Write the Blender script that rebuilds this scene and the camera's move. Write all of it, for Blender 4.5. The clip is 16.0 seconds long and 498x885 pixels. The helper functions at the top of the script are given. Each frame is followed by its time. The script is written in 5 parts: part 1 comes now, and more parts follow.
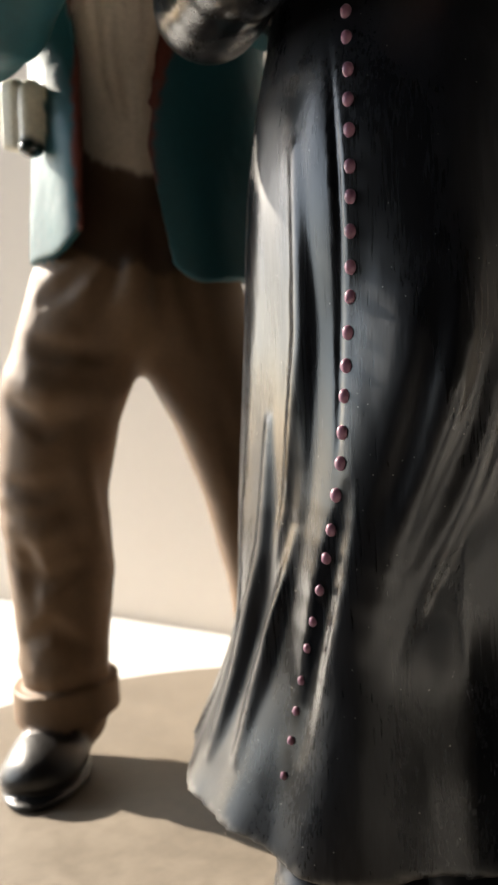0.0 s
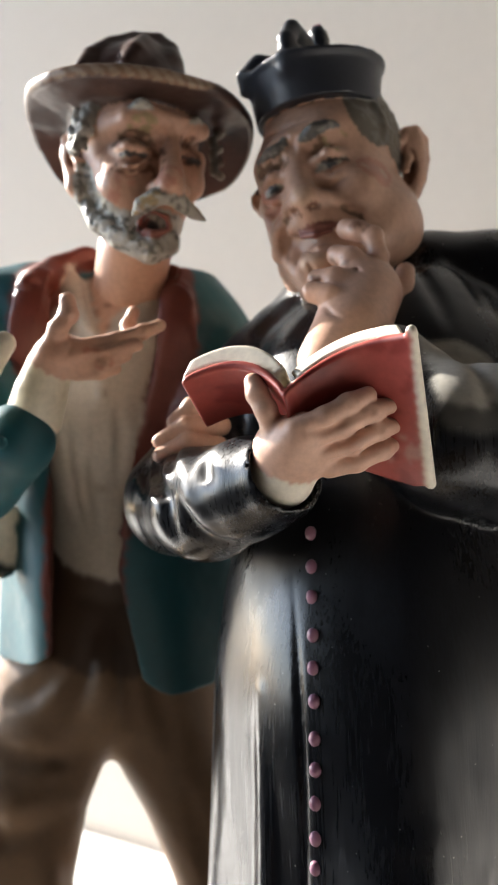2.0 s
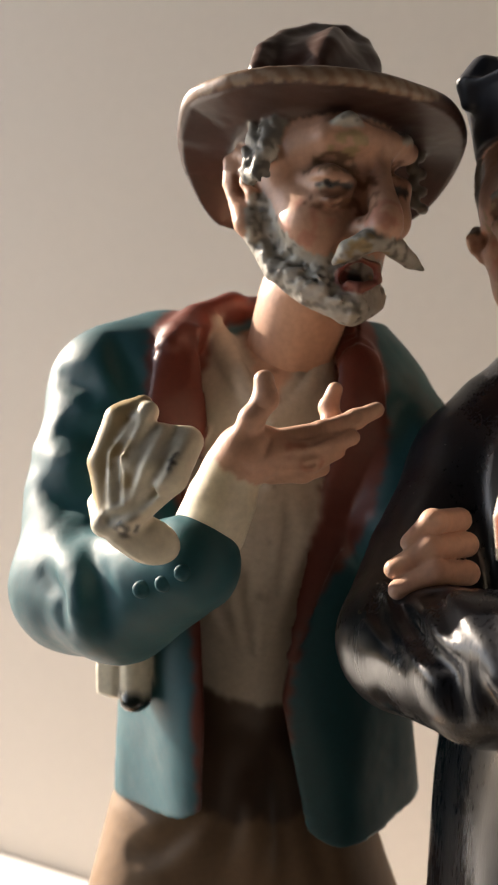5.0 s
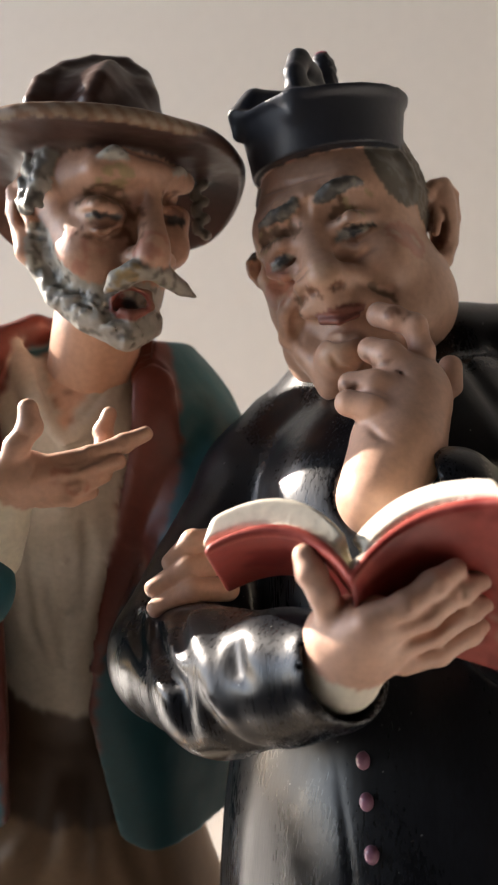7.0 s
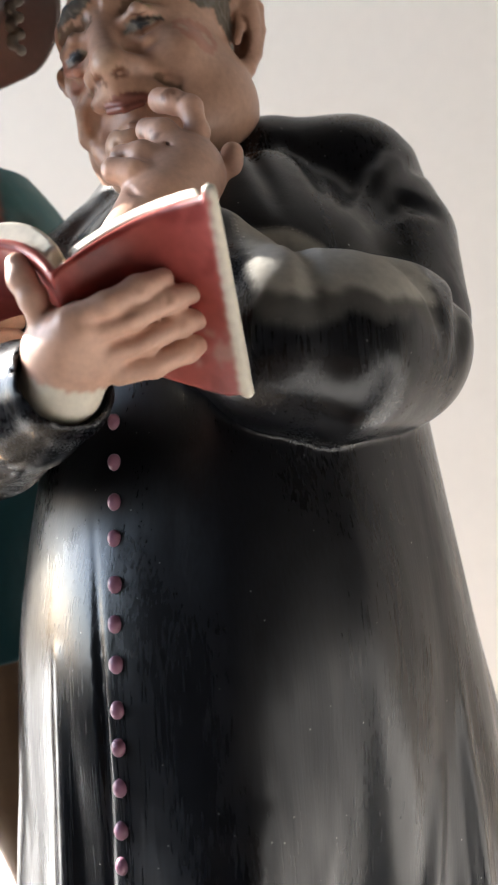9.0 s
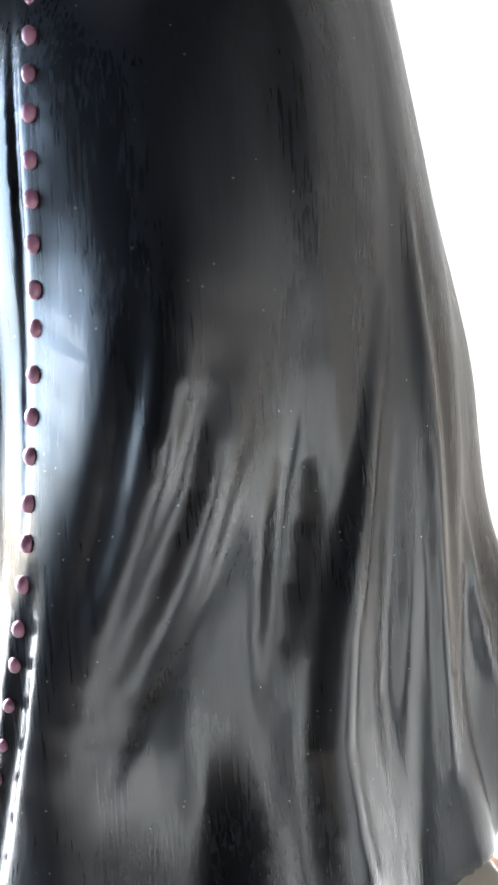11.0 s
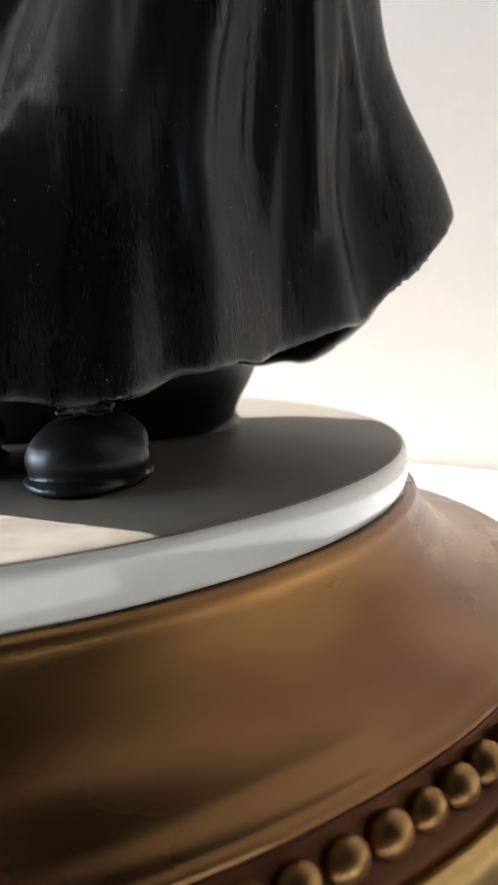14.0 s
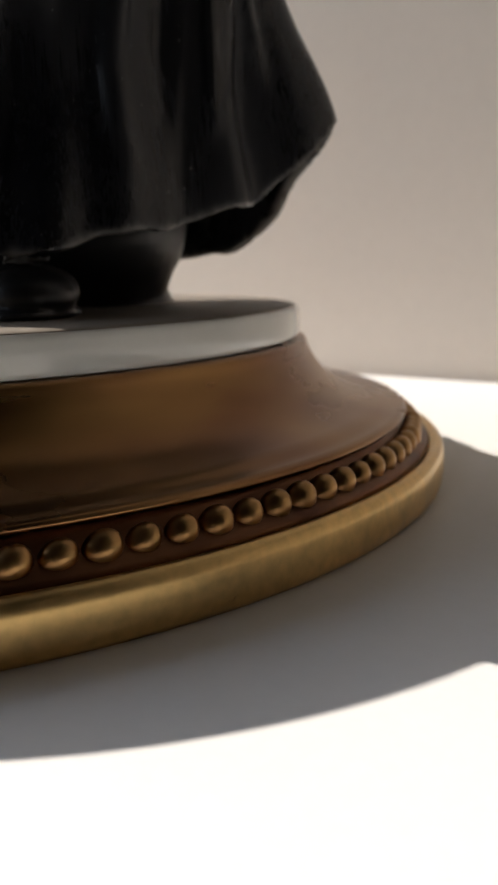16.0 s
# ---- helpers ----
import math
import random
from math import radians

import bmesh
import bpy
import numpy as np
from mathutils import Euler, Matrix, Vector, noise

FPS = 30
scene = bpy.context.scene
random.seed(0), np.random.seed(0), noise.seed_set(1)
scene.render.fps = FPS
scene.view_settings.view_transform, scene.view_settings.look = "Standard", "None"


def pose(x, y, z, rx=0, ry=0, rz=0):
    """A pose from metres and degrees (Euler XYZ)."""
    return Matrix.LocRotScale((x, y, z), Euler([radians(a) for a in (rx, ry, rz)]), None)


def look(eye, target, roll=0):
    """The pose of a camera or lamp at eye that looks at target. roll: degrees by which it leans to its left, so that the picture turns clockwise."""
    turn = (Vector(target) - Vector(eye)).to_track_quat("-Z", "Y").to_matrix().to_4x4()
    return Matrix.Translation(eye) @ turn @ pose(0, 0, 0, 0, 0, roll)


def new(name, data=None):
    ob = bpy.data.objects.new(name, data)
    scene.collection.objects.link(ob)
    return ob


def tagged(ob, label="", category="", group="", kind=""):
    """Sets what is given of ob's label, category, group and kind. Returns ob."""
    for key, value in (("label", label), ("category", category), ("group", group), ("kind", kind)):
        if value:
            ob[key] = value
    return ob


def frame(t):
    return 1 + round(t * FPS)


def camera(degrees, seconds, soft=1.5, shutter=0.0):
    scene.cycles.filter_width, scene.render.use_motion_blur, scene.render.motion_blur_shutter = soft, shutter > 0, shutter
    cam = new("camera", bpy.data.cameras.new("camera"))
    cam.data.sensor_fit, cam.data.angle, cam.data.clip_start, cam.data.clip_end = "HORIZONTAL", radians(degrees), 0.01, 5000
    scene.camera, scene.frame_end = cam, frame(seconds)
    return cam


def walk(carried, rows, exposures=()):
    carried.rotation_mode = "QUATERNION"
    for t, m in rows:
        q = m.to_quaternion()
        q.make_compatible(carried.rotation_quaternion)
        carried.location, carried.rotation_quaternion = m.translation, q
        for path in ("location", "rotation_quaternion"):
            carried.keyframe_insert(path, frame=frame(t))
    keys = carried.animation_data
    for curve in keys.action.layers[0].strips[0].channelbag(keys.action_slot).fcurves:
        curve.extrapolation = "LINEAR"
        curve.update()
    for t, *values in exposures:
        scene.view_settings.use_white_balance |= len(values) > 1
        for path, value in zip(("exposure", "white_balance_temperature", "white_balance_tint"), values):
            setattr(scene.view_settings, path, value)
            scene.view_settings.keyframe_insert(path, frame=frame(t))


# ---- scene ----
# Camera
cam = camera(30.99, 16.0, soft=2.0)
cam.data.dof.use_dof, cam.data.dof.focus_distance, cam.data.dof.aperture_fstop = True, 0.125, 42
PATH = [
    (0, pose(0.0126, -0.1911, 0.1261, 86.68, 3.38, 0.04)),
    (0.5, pose(0.0154, -0.1945, 0.1464, 88.43, 2.62, -0.66)),
    (1, pose(0.0155, -0.1915, 0.1667, 89.94, 2.50, -0.33)),
    (1.5, pose(0.0139, -0.1891, 0.1864, 90.98, 2.76, -0.64)),
    (2, pose(0.0191, -0.1899, 0.2027, 91.32, 2.97, -1.24)),
    (2.5, pose(0.0181, -0.2002, 0.2181, 92.14, 3.16, -1.47)),
    (3, pose(0.0101, -0.2042, 0.2214, 92.62, 3.02, -1.60)),
    (3.2, pose(0.0038, -0.2022, 0.2183, 92.55, 2.94, -1.71)),
    (5.3, pose(-0.0190, -0.1445, 0.2254, 90.28, 3.51, -4.19)),
    (5.5, pose(-0.0145, -0.1435, 0.2262, 90.14, 3.61, -5.05)),
    (6, pose(-0.0062, -0.1496, 0.2319, 90.01, 3.99, -6.30)),
    (6.5, pose(0.0013, -0.1531, 0.2310, 89.77, 4.28, -7.08)),
    (7, pose(0.0062, -0.1565, 0.2276, 89.75, 4.39, -7.01)),
    (7.5, pose(0.0131, -0.1589, 0.2224, 89.49, 4.60, -7.05)),
    (8, pose(0.0206, -0.1620, 0.2136, 88.87, 4.52, -7.17)),
    (8.5, pose(0.0293, -0.1640, 0.2028, 88.96, 4.50, -7.15)),
    (9, pose(0.0350, -0.1647, 0.1937, 89.18, 4.31, -7.18)),
    (9.2, pose(0.0363, -0.1648, 0.1874, 88.55, 4.17, -7.06)),
    (11.3, pose(0.0452, -0.1607, 0.1191, 86.94, 3.70, -5.36)),
    (11.5, pose(0.0470, -0.1621, 0.1113, 87.03, 3.72, -4.83)),
    (12, pose(0.0508, -0.1646, 0.0930, 87.16, 3.52, -3.82)),
    (12.5, pose(0.0591, -0.1675, 0.0812, 85.41, 2.64, -2.12)),
    (13, pose(0.0609, -0.1703, 0.0760, 83.43, 2.15, -2.02)),
    (13.5, pose(0.0635, -0.1754, 0.0672, 82.66, 1.80, -2.00)),
    (14, pose(0.0660, -0.1814, 0.0614, 81.17, 1.53, -2.22)),
    (14.5, pose(0.0709, -0.1907, 0.0567, 79.64, 1.03, -1.99)),
    (15, pose(0.0746, -0.2017, 0.0512, 79.22, 1.19, -1.80)),
    (15.5, pose(0.0776, -0.2124, 0.0486, 78.54, 0.63, -2.21)),
    (16, pose(0.0831, -0.2258, 0.0452, 78.72, 1.20, -1.95)),
]
EXPOSURES = [
    (0, 1.3, 6900, 11), (0.5, 1.85, 6250, 12), (1.5, 1.85, 6300, 11), (3.0, 1.6, 6400, 13), (5.5, 1.15, 7250, 16), (6.0, 1.45, 7050, 15), (7.0, 1.6, 6700, 15), (9.0, 2.15, 6150, 12),
    (11.3, 3.0, 5550, 8), (12.5, 2.8, 5500, 8), (14.0, 2.0, 5800, 9), (15.5, 1.5, 5950, 10), (16.0, 0.75, 6400, 13),
]
walk(cam, PATH, EXPOSURES)

# Sky, sun and the daylight of the windows. The room lies turned to the camera's axes:
# ROOM carries its own axes (x along the back wall, y into that wall) into the world.
TURN = -37.8
ROOM = pose(0, 0, 0, 0, 0, TURN)
WALL_Y = 0.2225

SUN_TRAVEL = Vector((0.795, -0.61, -0.556))
world = bpy.data.worlds.new("world")
scene.world = world
world.use_nodes = True
sky = world.node_tree.nodes.new("ShaderNodeTexSky")
sky.sky_type, sky.sun_disc = "NISHITA", False
sky.sun_elevation = radians(29)
sky.sun_rotation = math.atan2(-SUN_TRAVEL.x, -SUN_TRAVEL.y)
backing = world.node_tree.nodes["Background"]
world.node_tree.links.new(sky.outputs["Color"], backing.inputs["Color"])
backing.inputs["Strength"].default_value = 0.12

sun = new("sun", bpy.data.lights.new("sun", "SUN"))
sun.data.energy, sun.data.angle, sun.data.color = 5.0, radians(0.6), (1.0, 0.93, 0.82)
sun.matrix_world = Matrix.Translation((-1, 1, 1)) @ SUN_TRAVEL.to_track_quat("-Z", "Y").to_matrix().to_4x4()


def window_light(name, m, width, height, watts, colour):
    lamp = new(name, bpy.data.lights.new(name, "AREA"))
    lamp.data.shape, lamp.data.size, lamp.data.size_y = "RECTANGLE", width, height
    lamp.data.energy, lamp.data.color = watts, colour
    lamp.matrix_world = m
    return lamp


window_light("window_daylight", ROOM @ look((-1.52, -1.02, 0.72), (0, -1.02, 0.72)), 2.25, 1.3, 11.0, (0.76, 0.88, 1.0))

# Materials


def shader(name, colour, rough, metal=0.0, coat=0.0, bump=0.0, grain=400.0, vary=0.12, stain=30.0, spec=0.5, stretch=1.0, tarnish=None):
    """A surface with two scales of variation: fine grain that also gives relief, and broad stains."""
    mat = bpy.data.materials.new(name)
    mat.use_nodes = True
    nodes, links = mat.node_tree.nodes, mat.node_tree.links
    surface = nodes["Principled BSDF"]
    place = nodes.new("ShaderNodeTexCoord")
    long = nodes.new("ShaderNodeMapping")
    long.inputs["Scale"].default_value = (1, 1, stretch)
    links.new(place.outputs["Object"], long.inputs["Vector"])
    fine, broad = nodes.new("ShaderNodeTexNoise"), nodes.new("ShaderNodeTexNoise")
    for tex, size, detail in ((fine, grain, 4), (broad, stain, 5)):
        tex.inputs["Scale"].default_value, tex.inputs["Detail"].default_value = size, detail
        links.new(long.outputs[0], tex.inputs["Vector"])
    both = nodes.new("ShaderNodeMath")
    both.operation = "ADD"
    links.new(fine.outputs["Fac"], both.inputs[0])
    links.new(broad.outputs["Fac"], both.inputs[1])
    tone = nodes.new("ShaderNodeMapRange")
    for key, value in (("From Min", 0.6), ("From Max", 1.4), ("To Min", 1 - vary), ("To Max", 1 + vary)):
        tone.inputs[key].default_value = value
    links.new(both.outputs[0], tone.inputs["Value"])
    mixed = nodes.new("ShaderNodeVectorMath")
    mixed.operation = "SCALE"
    links.new(tone.outputs["Result"], mixed.inputs["Scale"])
    if isinstance(colour, str):
        paint = nodes.new("ShaderNodeAttribute")
        paint.attribute_name = colour
        links.new(paint.outputs["Color"], mixed.inputs[0])
        gloss = nodes.new("ShaderNodeAttribute")
        gloss.attribute_name = "dullness"
        uneven = nodes.new("ShaderNodeMath")
        uneven.operation = "MULTIPLY"
        links.new(gloss.outputs["Fac"], uneven.inputs[0])
        links.new(tone.outputs["Result"], uneven.inputs[1])
        links.new(uneven.outputs[0], surface.inputs["Roughness"])
    else:
        mixed.inputs[0].default_value = colour
        if tarnish:
            patch = nodes.new("ShaderNodeTexNoise")
            patch.inputs["Scale"].default_value, patch.inputs["Detail"].default_value = 0.8 * stain, 2
            links.new(long.outputs[0], patch.inputs["Vector"])
            spread = nodes.new("ShaderNodeMapRange")
            spread.inputs["From Min"].default_value, spread.inputs["From Max"].default_value = 0.3, 0.72
            links.new(patch.outputs["Fac"], spread.inputs["Value"])
            hues = nodes.new("ShaderNodeMix")
            hues.data_type = "RGBA"
            hues.inputs[6].default_value, hues.inputs[7].default_value = (*colour, 1), (*tarnish, 1)
            links.new(spread.outputs["Result"], hues.inputs[0])
            links.new(hues.outputs[2], mixed.inputs[0])
        worn = nodes.new("ShaderNodeMath")
        worn.operation = "MULTIPLY"
        worn.inputs[0].default_value = rough
        links.new(tone.outputs["Result"], worn.inputs[1])
        links.new(worn.outputs[0], surface.inputs["Roughness"])
    links.new(mixed.outputs[0], surface.inputs["Base Color"])
    surface.inputs["Metallic"].default_value = metal
    surface.inputs["Specular IOR Level"].default_value = spec
    surface.inputs["Coat Weight"].default_value, surface.inputs["Coat Roughness"].default_value = coat, 0.12
    if bump:
        relief = nodes.new("ShaderNodeBump")
        relief.inputs["Strength"].default_value, relief.inputs["Distance"].default_value = bump, 0.0006
        links.new(both.outputs[0], relief.inputs["Height"])
        links.new(relief.outputs["Normal"], surface.inputs["Normal"])
    return mat


def brushed_black():
    """Black glaze laid on with a dry brush: fine upright strokes, specks, and worn and glossy patches."""
    mat = bpy.data.materials.new("black_brushed_porcelain")
    mat.use_nodes = True
    nodes, links = mat.node_tree.nodes, mat.node_tree.links
    surface = nodes["Principled BSDF"]
    place = nodes.new("ShaderNodeTexCoord")

    def noise(scale, upright, detail):
        run = nodes.new("ShaderNodeMapping")
        run.inputs["Scale"].default_value = (1, 1, upright)
        links.new(place.outputs["Object"], run.inputs["Vector"])
        tex = nodes.new("ShaderNodeTexNoise")
        tex.inputs["Scale"].default_value, tex.inputs["Detail"].default_value = scale, detail
        links.new(run.outputs[0], tex.inputs["Vector"])
        return tex.outputs["Fac"]

    def combined(kind, a, b):
        node = nodes.new("ShaderNodeMath")
        node.operation = kind
        for socket, value in zip(node.inputs, (a, b)):
            if isinstance(value, (int, float)):
                socket.default_value = value
            else:
                links.new(value, socket)
        return node.outputs[0]

    def ranged(value, low, high, to_low, to_high):
        node = nodes.new("ShaderNodeMapRange")
        for key, number in (("From Min", low), ("From Max", high), ("To Min", to_low), ("To Max", to_high)):
            node.inputs[key].default_value = number
        links.new(value, node.inputs["Value"])
        return node.outputs["Result"]

    strokes, specks, patches = noise(2600, 0.02, 3), noise(2700, 0.7, 2), noise(70, 0.35, 3)
    dust = nodes.new("ShaderNodeTexVoronoi")
    dust.inputs["Scale"].default_value = 650
    links.new(place.outputs["Object"], dust.inputs["Vector"])
    apart = nodes.new("ShaderNodeSeparateColor")
    links.new(dust.outputs["Color"], apart.inputs[0])
    mote = combined("MULTIPLY", combined("LESS_THAN", dust.outputs["Distance"], 0.07), combined("GREATER_THAN", apart.outputs[0], 0.8))
    paint, dull = nodes.new("ShaderNodeAttribute"), nodes.new("ShaderNodeAttribute")
    paint.attribute_name, dull.attribute_name = "paint", "dullness"
    tinted = nodes.new("ShaderNodeVectorMath")
    tinted.operation = "SCALE"
    links.new(paint.outputs["Color"], tinted.inputs[0])
    links.new(combined("MULTIPLY", ranged(strokes, 0.35, 0.7, 0.7, 1.5), ranged(patches, 0.35, 0.65, 0.8, 1.5)), tinted.inputs["Scale"])
    dusty = nodes.new("ShaderNodeMix")
    dusty.data_type = "RGBA"
    links.new(mote, dusty.inputs[0])
    links.new(tinted.outputs[0], dusty.inputs[6])
    dusty.inputs[7].default_value = (0.3, 0.29, 0.27, 1)
    links.new(dusty.outputs[2], surface.inputs["Base Color"])
    links.new(combined("MULTIPLY", dull.outputs["Fac"], combined("MULTIPLY", ranged(strokes, 0.3, 0.7, 0.82, 1.2), ranged(patches, 0.35, 0.65, 0.75, 1.35))), surface.inputs["Roughness"])
    relief = nodes.new("ShaderNodeBump")
    relief.inputs["Strength"].default_value, relief.inputs["Distance"].default_value = 1.0, 0.000019
    links.new(combined("ADD", strokes, combined("MULTIPLY", specks, 0.35)), relief.inputs["Height"])
    links.new(relief.outputs["Normal"], surface.inputs["Normal"])
    return mat


PAINTED = shader("painted_porcelain", "paint", 0.4, bump=0.07, grain=900, vary=0.16, stain=110, spec=0.5)
BLACK_CLOTH = brushed_black()
# for walls out of view, dark so that the black robe reflects little
DIM = shader("dark_unseen_wall", (0.05, 0.044, 0.038), 0.8, bump=0.15, grain=250, vary=0.04, stain=4)
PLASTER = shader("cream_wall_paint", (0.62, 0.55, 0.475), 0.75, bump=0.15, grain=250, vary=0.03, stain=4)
WHITE_TOP = shader("white_table_lacquer", (0.8, 0.79, 0.77), 0.5, bump=0.05, grain=500, vary=0.02, stain=12)
PORCELAIN = shader("white_porcelain", (0.74, 0.75, 0.72), 0.07, coat=0.5, bump=0.02, grain=200, vary=0.03, stain=40)
EARTH = shader("matt_beige_glaze", (0.21, 0.175, 0.137), 0.5, bump=0.1, grain=350, vary=0.2, stain=40)
GILT = shader("aged_gilt_bronze", (0.4, 0.225, 0.085), 0.29, metal=1.0, grain=40, vary=0.16, stain=22, stretch=4.0, tarnish=(0.16, 0.066, 0.034))
GILT_BRIGHT = shader("rubbed_gilt_bronze", (0.68, 0.46, 0.185), 0.34, metal=1.0, bump=0.05, grain=420, vary=0.25, stain=55)
GILT_DARK = shader("dark_gilt_bronze", (0.085, 0.036, 0.022), 0.42, metal=1.0, grain=420, vary=0.2, stain=60, tarnish=(0.24, 0.11, 0.05))
GILT_BEAD = shader("gilt_bronze_beads", (0.5, 0.3, 0.115), 0.33, metal=1.0, bump=0.12, grain=420, vary=0.2, stain=200, tarnish=(0.24, 0.11, 0.05))
# for the unseen floor and ceiling, darkened for the robe's reflections
WOOD = shader("dark_unseen_wood", (0.035, 0.023, 0.015), 0.45, bump=0.2, grain=120, vary=0.25, stain=6)
LACQUER = shader("white_lacquer", (0.78, 0.77, 0.74), 0.4, bump=0.05, grain=300, vary=0.03, stain=10)
GLASS = bpy.data.materials.new("window_glass")
GLASS.use_nodes = True
GLASS.node_tree.nodes["Principled BSDF"].inputs["Transmission Weight"].default_value = 1.0
GLASS.node_tree.nodes["Principled BSDF"].inputs["Roughness"].default_value = 0.0
GLASS.node_tree.nodes["Principled BSDF"].inputs["IOR"].default_value = 1.45

# Building helpers


def part(name, bm, material, parent=None, label=""):
    """Links a bmesh as one mesh object, under a thing or a part where one is given."""
    mesh = bpy.data.meshes.new(name)
    bm.to_mesh(mesh)
    bm.free()
    mesh.materials.append(material)
    ob = new(name, mesh)
    ob.parent = parent
    return tagged(ob, label)


def box(x0, x1, y0, y1, z0, z1, bevel=0.0):
    bm = bmesh.new()
    bmesh.ops.create_cube(bm, size=1.0)
    bmesh.ops.scale(bm, vec=(x1 - x0, y1 - y0, z1 - z0), verts=bm.verts)
    bmesh.ops.translate(bm, vec=((x0 + x1) / 2, (y0 + y1) / 2, (z0 + z1) / 2), verts=bm.verts)
    if bevel:
        bmesh.ops.bevel(bm, geom=bm.edges[:], offset=bevel, segments=3, affect="EDGES", profile=0.5)
    return bm


def turned(profile, steps=256, smooth=True):
    """A closed body turned round the z axis from (radius, height) pairs in millimetres; a radius of 0 closes an end."""
    bm = bmesh.new()
    rings = []
    for r, z in profile:
        if r == 0:
            rings.append([bm.verts.new((0, 0, z / 1000))])
        else:
            rings.append([bm.verts.new((r / 1000 * math.cos(2 * math.pi * k / steps), r / 1000 * math.sin(2 * math.pi * k / steps), z / 1000)) for k in range(steps)])
    for low, high in zip(rings, rings[1:]):
        for k in range(steps):
            n = (k + 1) % steps
            if len(low) == 1:
                bm.faces.new((low[0], high[n], high[k]))
            elif len(high) == 1:
                bm.faces.new((low[k], low[n], high[0]))
            else:
                bm.faces.new((low[k], low[n], high[n], high[k]))
    for f in bm.faces:
        f.smooth = smooth
    bmesh.ops.recalc_face_normals(bm, faces=bm.faces)
    return bm


class Clay:
    """A block of space, in millimetres, in which forms are blended, cut and painted, and then skinned as one mesh."""

    def __init__(self, low, high, step):
        self.low, self.step = np.array(low, float), step
        self.axes = [np.arange(a, b + step, step, dtype=np.float32) for a, b in zip(low, high)]
        self.field = np.full([len(a) for a in self.axes], 60.0, np.float32)
        self.colour = np.zeros(self.field.shape, np.int8)

    def window(self, low, high):
        cut = []
        for axis, a, b in zip(self.axes, low, high):
            i, j = np.searchsorted(axis, [a, b])
            cut.append(slice(max(i - 1, 0), min(j + 1, len(axis))))
        x, y, z = (axis[c] for axis, c in zip(self.axes, cut))
        return tuple(cut), x[:, None, None], y[None, :, None], z[None, None, :]

    def add(self, form, paint, k=1.5):
        distance, low, high = form
        cut, x, y, z = self.window(np.subtract(low, 4 + k), np.add(high, 4 + k))
        if 0 in self.field[cut].shape:
            return
        d, old = distance(x, y, z), self.field[cut]
        t = np.clip(0.5 + 0.5 * (old - d) / k, 0, 1)
        self.colour[cut] = np.where(d < old, paint, self.colour[cut])
        self.field[cut] = old * (1 - t) + d * t - k * t * (1 - t)

    def cut(self, form, k=0.8, paint=None):
        distance, low, high = form
        cut, x, y, z = self.window(np.subtract(low, 4 + k), np.add(high, 4 + k))
        if 0 in self.field[cut].shape:
            return
        d, old = -distance(x, y, z), self.field[cut]
        t = np.clip(0.5 - 0.5 * (old - d) / k, 0, 1)
        if paint is not None:
            self.colour[cut] = np.where(d > old - 0.6, paint, self.colour[cut])
        self.field[cut] = old * (1 - t) + d * t + k * t * (1 - t)

    def tint(self, form, paint, over=None):
        """Paints what lies inside a form, or only what already has one of the colours in over."""
        distance, low, high = form
        cut, x, y, z = self.window(low, high)
        if 0 in self.field[cut].shape:
            return
        inside = distance(x, y, z) < 0
        if over is not None:
            inside &= np.isin(self.colour[cut], over)
        self.colour[cut] = np.where(inside, paint, self.colour[cut])

    def swell(self, form, amount):
        """Moves the surface out (or in, below 0) by amount(x, y, z) inside a form, fading to its edge."""
        distance, low, high = form
        cut, x, y, z = self.window(low, high)
        if 0 in self.field[cut].shape:
            return
        near = np.nonzero(np.abs(self.field[cut]) < 1.6)
        x, y, z = x[near[0], 0, 0], y[0, near[1], 0], z[0, 0, near[2]]
        fade = np.clip(-distance(x, y, z) / 2.0, 0, 1)
        self.field[cut][near] -= fade * amount(x, y, z)

    def front(self, x, z):
        """The y at which the surface is first met from the front, at x and z."""
        i, k = (int(round((v - l) / self.step)) for v, l in ((x, self.low[0]), (z, self.low[2])))
        if not (0 <= i < self.field.shape[0] and 0 <= k < self.field.shape[2]):
            return None
        hit = np.flatnonzero(self.field[i, :, k] < 0)
        if not len(hit):
            return None
        j = hit[0]
        if j == 0:
            return float(self.axes[1][0])
        out, inn = self.field[i, j - 1, k], self.field[i, j, k]
        return float(self.axes[1][j] - self.step * inn / (inn - out))

    def line(self, points, radius, k=2.0, proud=None, sink=0.3):
        """A crease along (x, z) points of the front surface, or with proud given a ridge of that colour."""
        path = []
        for (xa, za), (xb, zb) in zip(points, points[1:]):
            for t in np.linspace(0, 1, 4)[:-1]:
                path.append((xa + t * (xb - xa), za + t * (zb - za)))
        path.append(points[-1])
        places = [(x, self.front(x, z), z) for x, z in path]
        places = [p for p in places if p[1] is not None]
        if len(places) < 2:
            return
        depth = np.array([p[1] for p in places])
        for _ in range(2):
            depth[1:-1] = 0.5 * depth[1:-1] + 0.25 * (depth[:-2] + depth[2:])
        places = [(p[0], y, p[2]) for p, y in zip(places, depth)]
        taper = np.sin(np.linspace(0.02, math.pi - 0.02, len(places))) ** 0.7
        if proud is None:
            self.cut(tube([(x, y - radius * (1 - sink) - (1 - s) * k * 0.7, z) for (x, y, z), s in zip(places, taper)], radius * taper, None, 0.02), k)
        else:
            self.add(tube([(x, y + radius * sink + (1 - s) * k * 0.7, z) for (x, y, z), s in zip(places, taper)], radius * taper, None, 0.02), proud, k)

